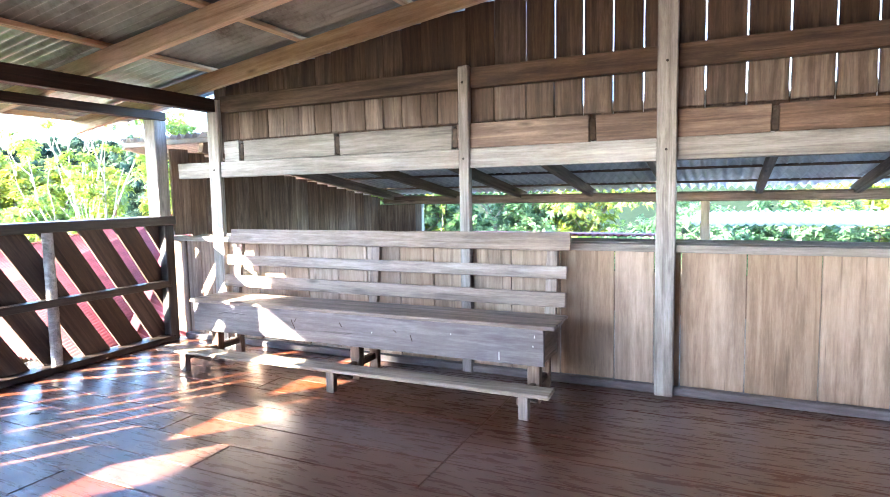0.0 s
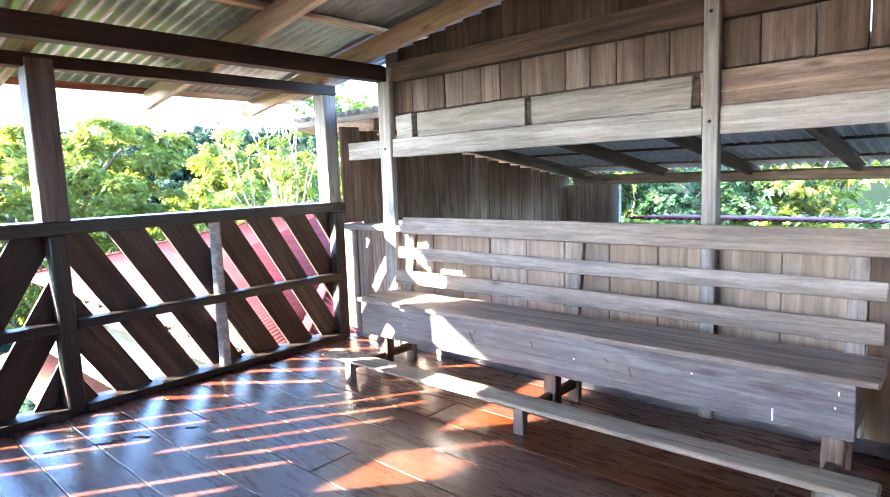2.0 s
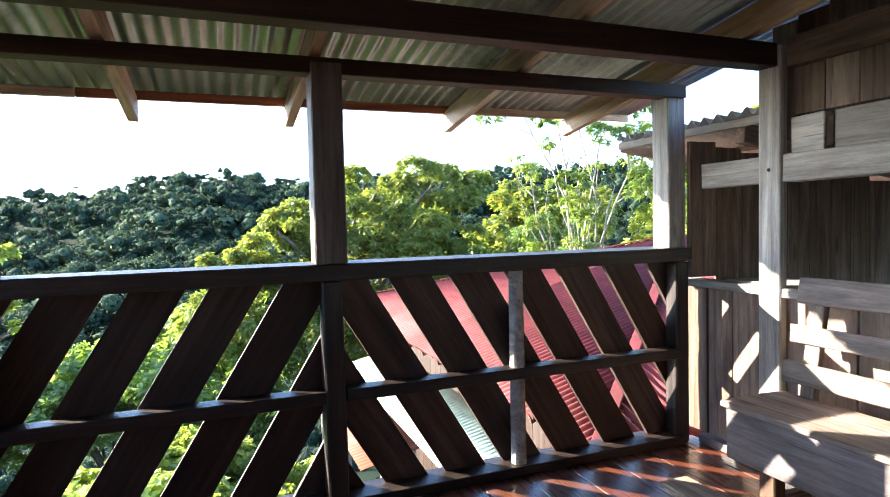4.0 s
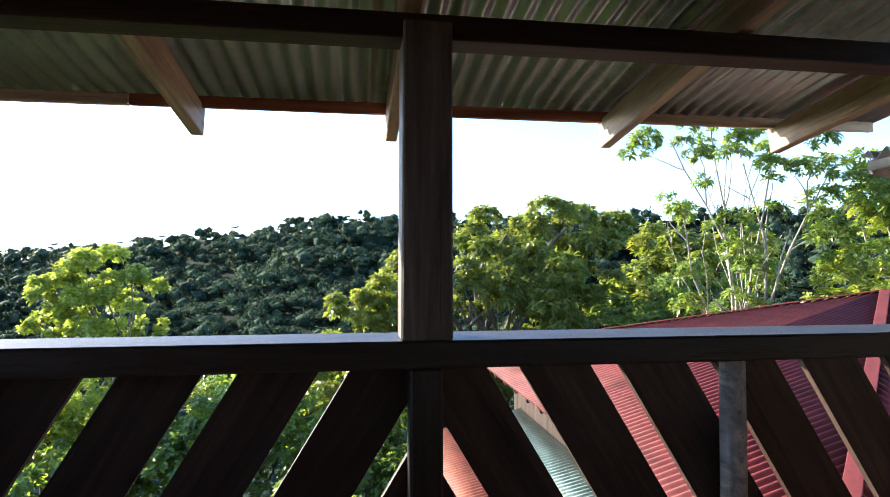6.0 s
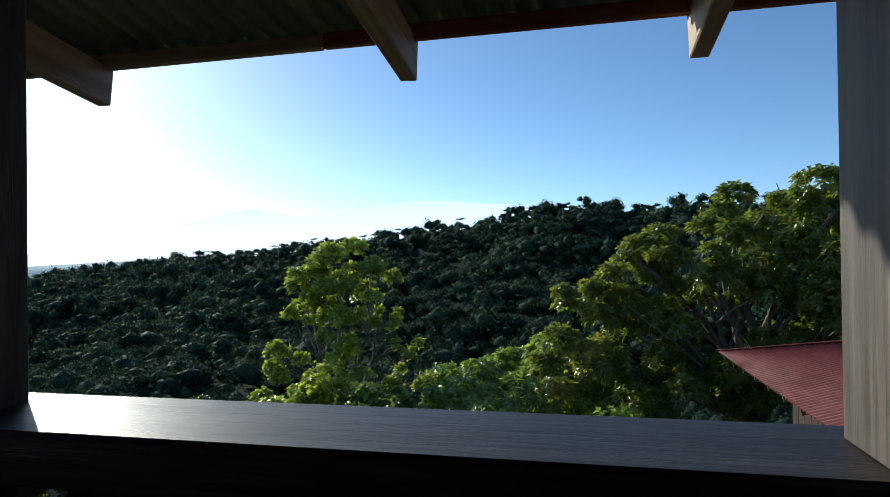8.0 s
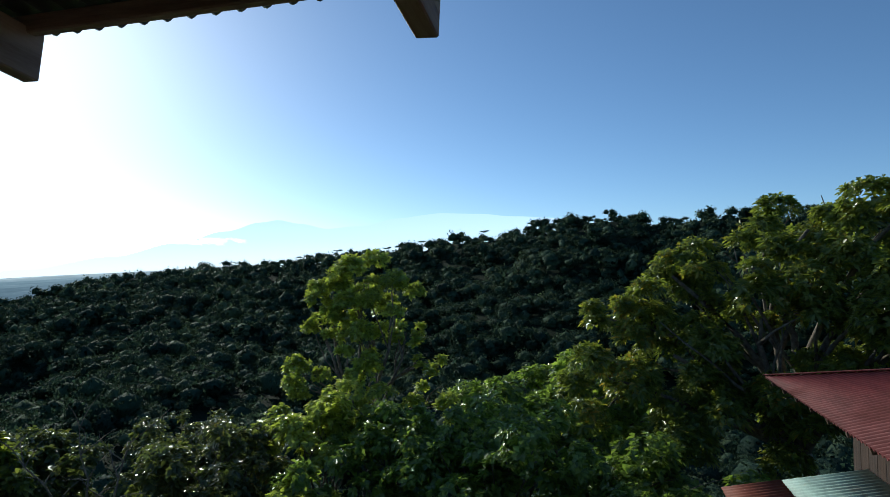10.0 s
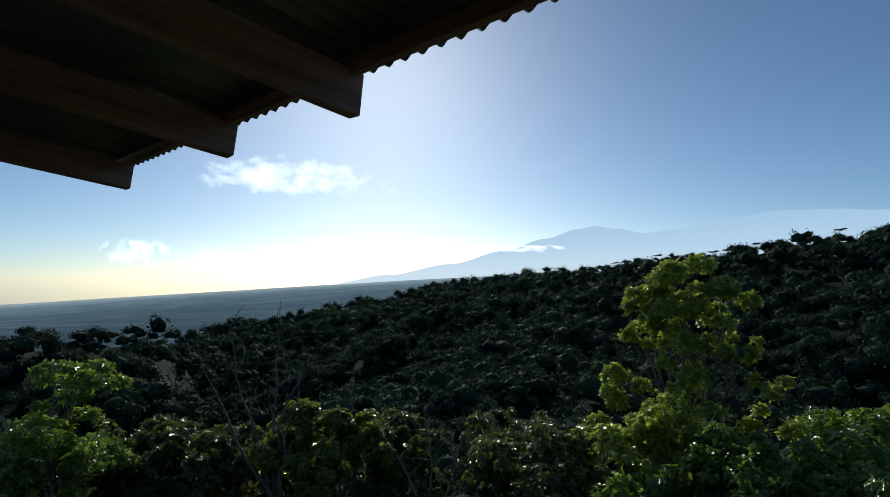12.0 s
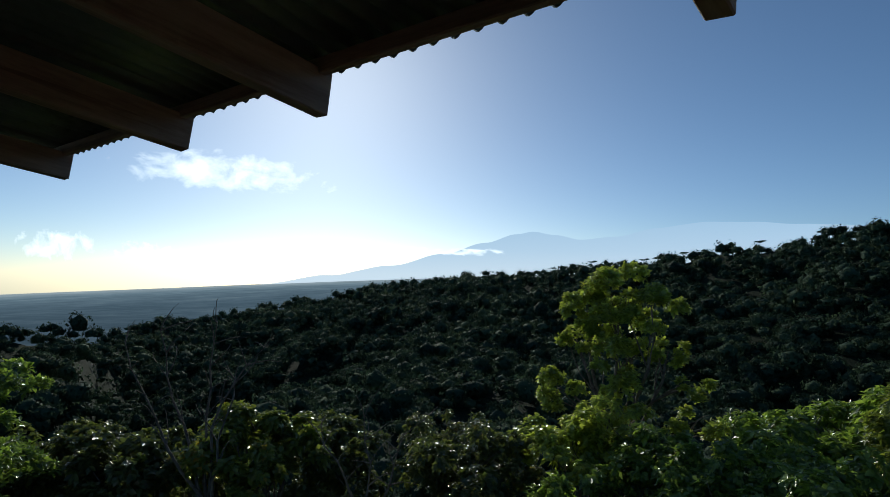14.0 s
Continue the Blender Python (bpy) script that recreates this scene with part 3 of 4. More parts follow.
# unseen plain walls that close the deck
ew = thing("wall_east", (4.2, 2, 0), "plain brown plank wall", "wall", kind="structure")
y = -1.4
while y < 5.2:
    box_at("wall_plank", (4.205, y, 0.0), (4.23, min(y + 0.246, 5.2), 3.34), WOOD_BROWN, ew, "z", 0.003, 0.001)
    y += 0.25
# South boards past x -1.3 reach the roof to block light.
sw = thing("wall_south", (0, -1.35, 0), "unseen plank wall blocking light from the south, low beside the balustrade", "wall", kind="structure")
x = -3.7
while x < 4.1:
    box_at("wall_plank", (x, -1.375, 0.0), (min(x + 0.246, 4.2), -1.35, roof_z(x) if x > -1.3 else 1.0), WOOD_BROWN, sw, "z", 0.003, 0.001)
    x += 0.25
box_at("cap_rail", (-3.72, -1.40, 1.002), (-1.27, -1.31, 1.05), WOOD_GREY, sw, "x")

# ---- lean-to behind the bench wall ----
NZ0, NZ1, NY0, NY1 = 1.80, 1.30, 5.36, 8.85


def lean_z(y):
    return NZ0 + (NZ1 - NZ0) * (y - NY0) / (NY1 - NY0)


lean = thing("lean_to_roof", (0, 7, 1.6), "rusty corrugated lean-to roof on rough rafters", "roof", kind="structure")
for xr in (-3.55, -2.55, -1.62, -0.68, 0.25, 1.18, 2.1, 3.05):
    a, b = Vector((xr, 5.34, lean_z(5.34) - 0.02)), Vector((xr, 9.1, lean_z(9.1) - 0.02))
    timber("rafter", a, b, 0.06, 0.11, WOOD_BROWN, lean)
for yp in (5.9, 6.8, 7.7, 8.6):
    box_at("batten", (-4.5, yp, lean_z(yp) + 0.037), (4.2, yp + 0.05, lean_z(yp) + 0.062), WOOD_BROWN, lean, "x")
al2 = Vector((0, NY1 - NY0, NZ1 - NZ0))
corrugated("roof_sheet", (-4.62, 5.32, lean_z(5.32) + 0.085), al2, (1, 0, 0), 4.0, 8.9, 0.1, 0.024, METAL_PALE, lean, rows=8, sag=0.01)
timber("verge_board", (-4.585, 5.33, lean_z(5.33) + 0.03), (-4.585, 9.1, lean_z(9.1) + 0.03), 0.025, 0.07, WOOD_GREY, lean)
timber("front_board", (-4.6, 5.335, lean_z(5.335) + 0.035), (-3.32, 5.335, lean_z(5.335) + 0.035), 0.028, 0.05, WOOD_GREY, lean)
lw = thing("lean_to_wall", (-3.72, 7, 0), "dark brown plank wall of the lean-to", "wall", kind="structure")
y = 5.192
while y < 8.83:
    wd = 0.2 + rng.uniform(-0.02, 0.02)
    hi = min(y + wd, 8.86)
    box_at("wall_plank", (-3.80, y + 0.002, 0.97 if y < 5.3 else -0.2), (-3.775 + rng.uniform(-0.004, 0.004), hi - 0.002, lean_z((y + hi) / 2) - 0.045), WOOD_BROWN, lw, "z", 0.003, 0.001)
    y += wd
bw = thing("lean_to_back", (0, 8.85, 0), "rough log beam and posts over a low plank wall", "wall", kind="structure")
box_at("log_beam", (-3.7, 8.80, 1.165), (4.3, 8.90, 1.275), WOOD_BROWN, bw, "x", 0.02, 0.01)
x = -3.80
while x < 4.2:
    box_at("wall_plank", (x, 8.84, -0.2), (min(x + 0.24, 4.3), 8.865, 0.30 if x > -3.2 else 1.16), WOOD_BROWN, bw, "z", 0.003, 0.001)
    x += 0.243
for xp in (-3.12, 0.63, 3.4):
    box_at("post", (xp - 0.05, 8.805, 0.0), (xp + 0.05, 8.885, 1.17), WOOD_HONEY if xp > 0 else WOOD_GREY, bw, "z")
# Unseen floor, kept pale to bounce light up under the lean-to roof.
box_at("floor_slab", (-3.74, 5.345, -0.25), (4.3, 8.9, -0.2), WOOD_FOOT, lw, "x", 0, 0)
# ---- bench ----
bench = thing("bench", (-1.55, 4.85, 0), "long weathered slatted wooden bench with a low foot plank", "bench")
BX0, BX1 = -3.06, -0.06
box_at("seat", (BX0, 4.68, 0.478), (BX1, 4.90, 0.504), WOOD_BENCH, bench, "x", 0.006, 0.002)
box_at("seat", (BX0, 4.904, 0.478), (BX1 - 0.01, 5.06, 0.503), WOOD_BENCH, bench, "x", 0.006, 0.002)
box_at("front_board", (BX0 + 0.015, 4.705, 0.245), (BX1 - 0.075, 4.732, 0.477), WOOD_SLATE, bench, "x", 0.004, 0.003, "bluish brown deep front board")
box_at("end_board", (BX1 - 0.103, 4.734, 0.262), (BX1 - 0.077, 5.03, 0.476), WOOD_BENCH, bench, "y", 0.004, 0.002)
box_at("end_board", (BX0 + 0.016, 4.734, 0.262), (BX0 + 0.042, 5.03, 0.476), WOOD_BENCH, bench, "y", 0.004, 0.002)


def back_y(z):
    return 5.045 + 0.16 * (z - 0.5)


for z0, z1, xa, xb in ((0.915, 1.036, BX0 + 0.045, BX1 - 0.005), (0.735, 0.818, BX0 + 0.03, BX1 - 0.025), (0.552, 0.650, BX0 + 0.01, BX1 - 0.025)):
    zc = (z0 + z1) / 2
    timber("back_slat", (xa, back_y(zc), zc), (xb, back_y(zc), zc + 0.0), 0.022, z1 - z0, WOOD_BENCH, bench, (0, 0.16, 1), 0.004, 0.003)
for xs in (-2.93, -1.56, -0.19):
    timber("back_stay", (xs, back_y(0.40) + 0.032, 0.40), (xs, back_y(0.97) + 0.032, 0.97), 0.075, 0.038, WOOD_BENCH, bench, (0, 1, -0.16), 0.004, 0.003)
for xs in (-2.86, -1.52, -0.21):
    box_at("front_leg", (xs - 0.04, 4.735, 0.0), (xs + 0.04, 4.80, 0.476), WOOD_BROWN, bench, "z", 0.005, 0.003)
    box_at("rear_leg", (xs - 0.035, 4.985, 0.0), (xs + 0.035, 5.03, 0.476), WOOD_BROWN, bench, "z", 0.005, 0.003)
    box_at("stretcher", (xs - 0.02, 4.45, 0.085), (xs + 0.02, 4.984, 0.132), WOOD_BROWN, bench, "y", 0.005, 0.002)
timber("foot_plank", (BX0 - 0.05, 4.46, 0.155), (BX1 + 0.03, 4.50, 0.158), 0.155, 0.024, WOOD_FOOT, bench, bevel=0.006, wear=0.004, label="pale worn foot plank")
for xs in (-2.86, -1.52, -0.185):
    yc = 4.46 + 0.013 * (xs + 3.1) + 0.01
    box_at("foot_leg", (xs - 0.03, yc - 0.06, 0.0), (xs + 0.03, yc - 0.012, 0.142), WOOD_BENCH, bench, "z", 0.004, 0.002)
    timber("brace", (xs, yc + 0.0, 0.12), (xs, yc + 0.20, 0.03), 0.03, 0.03, WOOD_BENCH, bench)

# small marks of use
front = [o for o in bench.children if o.name.startswith("front_board")][0]
for x, z, h in ((-0.42, 0.29, 0.055), (-0.19, 0.43, 0.02), (-0.20, 0.37, 0.012), (-0.75, 0.40, 0.012), (-1.35, 0.36, 0.01)):
    box_at("paint_drip", (x - 0.004, 4.7025, z - h / 2), (x + 0.004, 4.7052, z + h / 2), PAINT, front, "z", 0.001, 0.0005)
for x, z, dx, dz in ((-2.05, 0.40, 0.035, -0.07), (-2.02, 0.385, 0.02, 0.03), (-1.62, 0.41, 0.02, -0.03), (-1.05, 0.37, 0.015, -0.045), (-1.18, 0.395, 0.025, -0.02)):
    timber("scratch", (x, 4.7035, z), (x + dx, 4.7035, z + dz), 0.004, 0.005, WOOD_END, front, (0, 1, 0), 0.001, 0.0005)
for x, y, a, l, w in ((-3.13, 3.17, 0.6, 0.09, 0.022), (-3.22, 2.98, 0.9, 0.14, 0.012), (-3.30, 2.80, 1.0, 0.12, 0.016), (-3.02, 3.40, 0.8, 0.06, 0.03), (-3.18, 3.08, 0.7, 0.07, 0.010)):
    timber("floor_chip", (x, y, 0.0008), (x + l * math.cos(a), y + l * math.sin(a), 0.0008), w, 0.004, WOOD_END, floor, (0, 0, 1), 0.001, 0.002)

# ---- terrain ----
EYE = Vector((-3.5, 2.5, 0))
RIDGE = [(100, 3.0), (137, 4.6), (152, 4.8), (157, 4.9), (170, 4.6), (176, 4.3), (179.5, 5.2), (183, 4.6), (190, 3.2), (202, 1.7), (213, 0.4),
         (224, -0.8), (231, -2.2), (242, -3.9), (250, -5.2), (254, -4.2), (258, -4.0), (263, -4.4), (275, -3.0), (300, -1.0), (360, 0.0), (460, 3.0)]
RIDGE_R = [(100, 200), (150, 230), (180, 260), (213, 360), (235, 430), (245, 420), (252, 170), (262, 150), (280, 170), (360, 200), (460, 200)]
FAR_EL = [(100, 0.5), (215, 0.3), (228, -0.3), (244, -1.15), (260, -1.9), (275, -2.3), (360, -1.5), (460, 0.5)]


def table(rows, a):
    for (a0, v0), (a1, v1) in zip(rows, rows[1:]):
        if a0 <= a <= a1:
            f = (a - a0) / (a1 - a0)
            f = f * f * (3 - 2 * f) if rows is not FAR_EL else f
            return v0 + (v1 - v0) * f
    return rows[-1][1]


def ground_z(az, r):
    az = (az - 100) % 360 + 100
    el, rr = table(RIDGE, az), table(RIDGE_R, az)
    top = 1.4 + rr * math.tan(radians(el)) - 1.4
    valley = min(-20.0, top - 16)
    pts = [(0, -3.4), (7, -3.6), (16, -7.5), (40, -16), (rr * 0.38, valley), (rr * 0.7, valley + (top - valley) * 0.45), (rr, top),
           (rr * 1.3, top - 40), (1500, -95), (2600, -40 + 2600 * math.tan(radians(table(FAR_EL, az)))), (4700, 4700 * math.tan(radians(table(FAR_EL, az))))]
    for (r0, z0), (r1, z1) in zip(pts, pts[1:]):
        if r <= r1:
            f = (r - r0) / (r1 - r0)
            return z0 + (z1 - z0) * f
    return pts[-1][1]


def relief(x, y, r):
    """Spurs and hollows of the hillsides."""
    if r < 30 or r > 600:
        return 0.0
    rr = table(RIDGE_R, (math.degrees(math.atan2(y - EYE.y, x - EYE.x)) - 100) % 360 + 100)
    f = min(1.0, (r - 30) / 60) * max(0.0, min(1.0, abs(1 - r / rr) / 0.35))
    return f * (7.0 * noise.noise(Vector((x * 0.021, y * 0.021, 3.0))) + 2.5 * noise.noise(Vector((x * 0.06, y * 0.06, 8.0))) - 1.5)


radii = [0, 4, 7, 11, 16, 22, 30, 40, 52, 66, 82, 100, 120, 140, 160, 180, 200, 225, 250, 275, 300, 330, 360, 400, 440, 500, 570, 700, 1000, 1500, 2000, 2600, 3300, 4000, 4700]
NA = 180
verts, faces = [], []
for r in radii:
    for j in range(NA):
        az = 100 + 360 * j / NA
        gx, gy = EYE.x + r * math.cos(radians(az)), EYE.y + r * math.sin(radians(az))
        verts.append((gx, gy, ground_z(az, r) + relief(gx, gy, r)))
for i in range(len(radii) - 1):
    for j in range(NA):
        k, k2 = i * NA + j, i * NA + (j + 1) % NA
        faces.append((k, k + NA, k2 + NA, k2))
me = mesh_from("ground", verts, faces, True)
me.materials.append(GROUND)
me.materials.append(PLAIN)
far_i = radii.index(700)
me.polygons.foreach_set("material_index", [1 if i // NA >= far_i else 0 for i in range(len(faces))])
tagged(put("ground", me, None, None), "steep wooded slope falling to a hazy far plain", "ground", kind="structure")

# mountains on the horizon
ML = [(170, 3.2), (180, 4.3), (187, 4.9), (192, 5.25), (195, 5.35), (199, 4.9), (203, 4.1), (206, 3.85), (208.5, 4.3), (210.4, 4.6), (212, 4.35), (215, 3.5), (219, 2.4), (224, 1.2), (230, 0.2), (236, -0.7)]
verts, faces = [], []
n = 140
for i in range(n + 1):
    az = 170 + (236 - 170) * i / n
    el = table(ML, az) + 0.05 * noise.noise(Vector((az * 0.6, 0, 0)))
    c, s = math.cos(radians(az)), math.sin(radians(az))
    for r, z in ((4550, 4550 * math.tan(radians(el))), (4450, -250)):
        verts.append((EYE.x + r * c, EYE.y + r * s, z))
for i in range(n):
    faces.append((2 * i, 2 * i + 1, 2 * i + 3, 2 * i + 2))
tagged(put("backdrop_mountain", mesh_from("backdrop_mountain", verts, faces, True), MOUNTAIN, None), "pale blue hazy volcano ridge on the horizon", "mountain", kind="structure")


def cloud(az, el, waz, wel, r=4300):
    c = EYE + Vector((r * math.cos(radians(az)), r * math.sin(radians(az)), r * math.tan(radians(el))))
    verts, faces, uvs = [], [], []
    nx = 12
    for i in range(nx + 1):
        a = az + waz * (0.5 - i / nx)
        for k in (0, 1):
            e = el + wel * (k - 0.5)
            verts.append((EYE.x + r * math.cos(radians(a)), EYE.y + r * math.sin(radians(a)), r * math.tan(radians(e))))
            uvs.append((i / nx, k))
    for i in range(nx):
        faces.append((2 * i, 2 * i + 2, 2 * i + 3, 2 * i + 1))
    me = mesh_from("cloud", verts, faces)
    uv = me.uv_layers.new(name="uv")
    for lp in me.loops:
        uv.data[lp.index].uv = uvs[lp.vertex_index]
    ob = put("backdrop_cloud", me, CLOUD, None)
    ob.visible_shadow = False
    tagged(ob, "small bright white cloud low in the sky", "cloud", "clouds", "structure")


cloud(238.5, 9.3, 22, 4.6)
cloud(216.5, 2.6, 9, 1.0)
cloud(222.5, 2.6, 8, 1.2)
cloud(252.0, 2.3, 7, 3.2)
cloud(246.0, 2.1, 6, 2.0)

# ---- forest on the hills ----
def lumpy(seed, grade):
    """A clump of tree crowns: knobbly domes with tufts of foliage, as points, triangles, normals and a tone for each dome."""
    g = np.random.default_rng(seed)
    bm = bmesh.new()
    bmesh.ops.create_icosphere(bm, subdivisions=(1, 1, 2)[grade], radius=1.0)
    bm.verts.index_update()
    unit = np.array([v.co[:] for v in bm.verts])
    cf = np.array([[v.index for v in f.verts] for f in bm.faces])
    bm.free()
    cf = cf[(unit[cf].mean(axis=1))[:, 2] > -0.55]
    domes = 5
    pts, tris, norms, tones, total = [], [], [], [], 0
    for k in range(domes):
        a, q = 2.4 * k + g.uniform(0, 1.2), 0.28 + 0.5 * math.sqrt((k + 0.3) / domes)
        rad = g.uniform(0.34, 0.62)
        cen = np.array([q * math.cos(a), q * math.sin(a), g.uniform(-0.15, 0.5)])
        tall = g.uniform(0.62, 1.05)
        knob = g.normal(size=(7, 3))
        knob[:, 2] = np.abs(knob[:, 2]) * 0.9 - 0.1
        knob /= np.linalg.norm(knob, axis=1)[:, None]
        lift = g.uniform(0.10, 0.42, 7)

        def at(d):
            swell = 0.72 + np.max(lift * np.sqrt(np.clip((d @ knob.T - 0.70) / 0.30, 0, 1)), axis=1)
            return d * swell[:, None] * np.array([1, 1, tall])
        core = at(unit) * 0.80 * rad + cen
        cn = unit * 1.7 - knob[np.argmax(unit @ knob.T, axis=1)] * 0.7
        n = int((300, 560, 1300)[grade] * rad ** 2 / 1.2)
        d = g.normal(size=(n, 3))
        d[:, 2] = np.abs(d[:, 2]) - 0.22
        d /= np.linalg.norm(d, axis=1)[:, None]
        near = knob[np.argmax(d @ knob.T, axis=1)]
        pos = at(d) * (0.86 + 0.22 * g.random(n) ** 1.3)[:, None] * rad + cen
        out = d * 1.9 - near * 0.9
        face = out + g.normal(size=(n, 3)) * 0.7
        face /= np.linalg.norm(face, axis=1)[:, None]
        e = np.cross(face, g.normal(size=(n, 3)))
        e /= np.linalg.norm(e, axis=1)[:, None]
        c = np.cross(face, e)
        s = g.uniform(0.022, 0.046, n)[:, None] * (1.75, 1.35, 0.85)[grade]
        tuft = np.stack([pos - e * s, pos + c * s * 1.3, pos + e * s], axis=1).reshape(-1, 3)
        pts += [tuft, core]
        tris += [np.arange(3 * n).reshape(-1, 3) + total, cf + 3 * n + total]
        norms += [np.repeat(out + g.normal(size=(n, 3)) * 0.38, 3, axis=0), cn]
        tones.append(np.full(3 * n + len(core), g.random()))
        total += 3 * n + len(core)
    nrm = np.concatenate(norms)
    nrm /= np.linalg.norm(nrm, axis=1)[:, None]
    return np.concatenate(pts), np.concatenate(tris), nrm, np.concatenate(tones)


def big_mesh(name, verts, tris, smooth=False):
    me = bpy.data.meshes.new(name)
    me.vertices.add(len(verts))
    me.vertices.foreach_set("co", verts.astype(np.float32).ravel())
    k = tris.shape[1]
    me.loops.add(len(tris) * k)
    me.loops.foreach_set("vertex_index", tris.astype(np.int32).ravel())
    me.polygons.add(len(tris))
    me.polygons.foreach_set("loop_start", np.arange(0, len(tris) * k, k, dtype=np.int32))
    if smooth:
        me.polygons.foreach_set("use_smooth", np.ones(len(tris), dtype=bool))
    me.update(calc_edges=True)
    me.validate()
    return me


far_crowns = [lumpy(i + 61, 0) for i in range(9)]
crowns = [lumpy(i + 1, 1) for i in range(9)]
near_crowns = [lumpy(i + 31, 2) for i in range(7)]
vl, fl, nl, tl, base = [], [], [], [], 0
fr = random.Random(21)
spots, r = [], 42.0
while r < 460:
    step = 3.5 + r / 75
    az = 134 + fr.uniform(0, 2)
    while az < 267:
        spots.append((az + fr.uniform(-0.9, 0.9) * math.degrees(step / r), r + fr.uniform(-1.0, 1.0) * step, step))
        az += math.degrees(step / r)
    r += step * 0.92
for az, r, step in spots:
    if r > table(RIDGE_R, az) * 1.03:
        continue
    size = step * min(1.25, 0.76 * math.exp(fr.gauss(0, 0.32)))
    if r > 0.88 * table(RIDGE_R, az):
        size *= 0.72
    kinds = near_crowns if r < 75 else crowns if r < 170 else far_crowns
    vs, fs, ns, tones = kinds[fr.randrange(len(kinds))]
    a = fr.uniform(0, 6.28)
    c, s = math.cos(a), math.sin(a)
    rot = np.array([[c, -s, 0], [s, c, 0], [0, 0, 1]])
    x, y = EYE.x + r * math.cos(radians(az)), EYE.y + r * math.sin(radians(az))
    p = (vs @ rot.T) * size * np.array([1, 1, fr.uniform(0.85, 1.35)]) + np.array([x, y, ground_z(az, r) - size * 0.12 + fr.uniform(-0.5, 1.2) + relief(x, y, r)])
    vl.append(p)
    nl.append(ns @ rot.T)
    fl.append(fs + base)
    tl.append(tones * 0.65 + 0.35 * fr.random())
    base += len(vs)
for az in (186.5, 191.0, 193.5, 197.0, 199.2, 200.4, 205.0, 208.6, 214.0, 220.0, 226.0, 232.0):
    rr = table(RIDGE_R, az)
    x, y = EYE.x + rr * math.cos(radians(az)), EYE.y + rr * math.sin(radians(az))
    z = ground_z(az, rr) + relief(x, y, rr)
    vs, fs, ns, tones = crowns[fr.randrange(len(crowns))]
    h, size = fr.uniform(2.0, 3.0), fr.uniform(2.2, 3.4)
    nl.append(ns)
    nl.append(np.array([[0, -1, 0.1], [0, -1, 0.1], [0, 1, 0.1], [0, 0, 1.0]]))
    vl.append(vs * size * np.array([1, 1, 0.5]) + np.array([x, y, z + h]))
    fl.append(fs + base)
    tl.append(np.append(tones, [0.5] * 4))
    base += len(vs)
    stem = np.array([[x - 0.25, y, z], [x + 0.25, y, z], [x, y + 0.3, z], [x, y, z + h + 0.5]])
    vl.append(stem)
    fl.append(np.array([[0, 1, 3], [1, 2, 3], [2, 0, 3]]) + base)
    base += 4
me = big_mesh("forest", np.concatenate(vl), np.concatenate(fl), True)
me.normals_split_custom_set_from_vertices(np.concatenate(nl).tolist())
me.attributes.new("tone", "FLOAT", "POINT").data.foreach_set("value", np.concatenate(tl).astype(np.float32))

ob = put("forest", me, CANOPY, None)
tagged(ob, "dense dark green forest canopy covering the hillsides", "forest", kind="stuff")


# ---- trees ----
def tube(verts, faces, pts, radii_, sides=6):
    base = len(verts)
    for i, p in enumerate(pts):
        q = pts[min(i + 1, len(pts) - 1)] - pts[max(i - 1, 0)]
        q.normalize()
        u = q.orthogonal().normalized()
        w = q.cross(u)
        for k in range(sides):
            a = 2 * math.pi * k / sides
            verts.append(p + (u * math.cos(a) + w * math.sin(a)) * radii_[i])
    for i in range(len(pts) - 1):
        for k in range(sides):
            k2 = (k + 1) % sides
            faces.append((base + i * sides + k, base + i * sides + k2, base + (i + 1) * sides + k2, base + (i + 1) * sides + k))


def limb(verts, faces, a, b, r0, r1, tr, bend=0.12, n=6):
    a, b = Vector(a), Vector(b)
    ln = (b - a).length
    j = Vector((tr.uniform(-1, 1), tr.uniform(-1, 1), tr.uniform(-0.3, 1))) * bend * ln
    pts = [a.lerp(b, i / n) + j * math.sin(math.pi * i / n) + Vector((tr.uniform(-1, 1), tr.uniform(-1, 1), 0)) * 0.02 * ln * (0 < i < n) for i in range(n + 1)]
    tube(verts, faces, pts, [r0 + (r1 - r0) * i / n for i in range(n + 1)])
    return pts


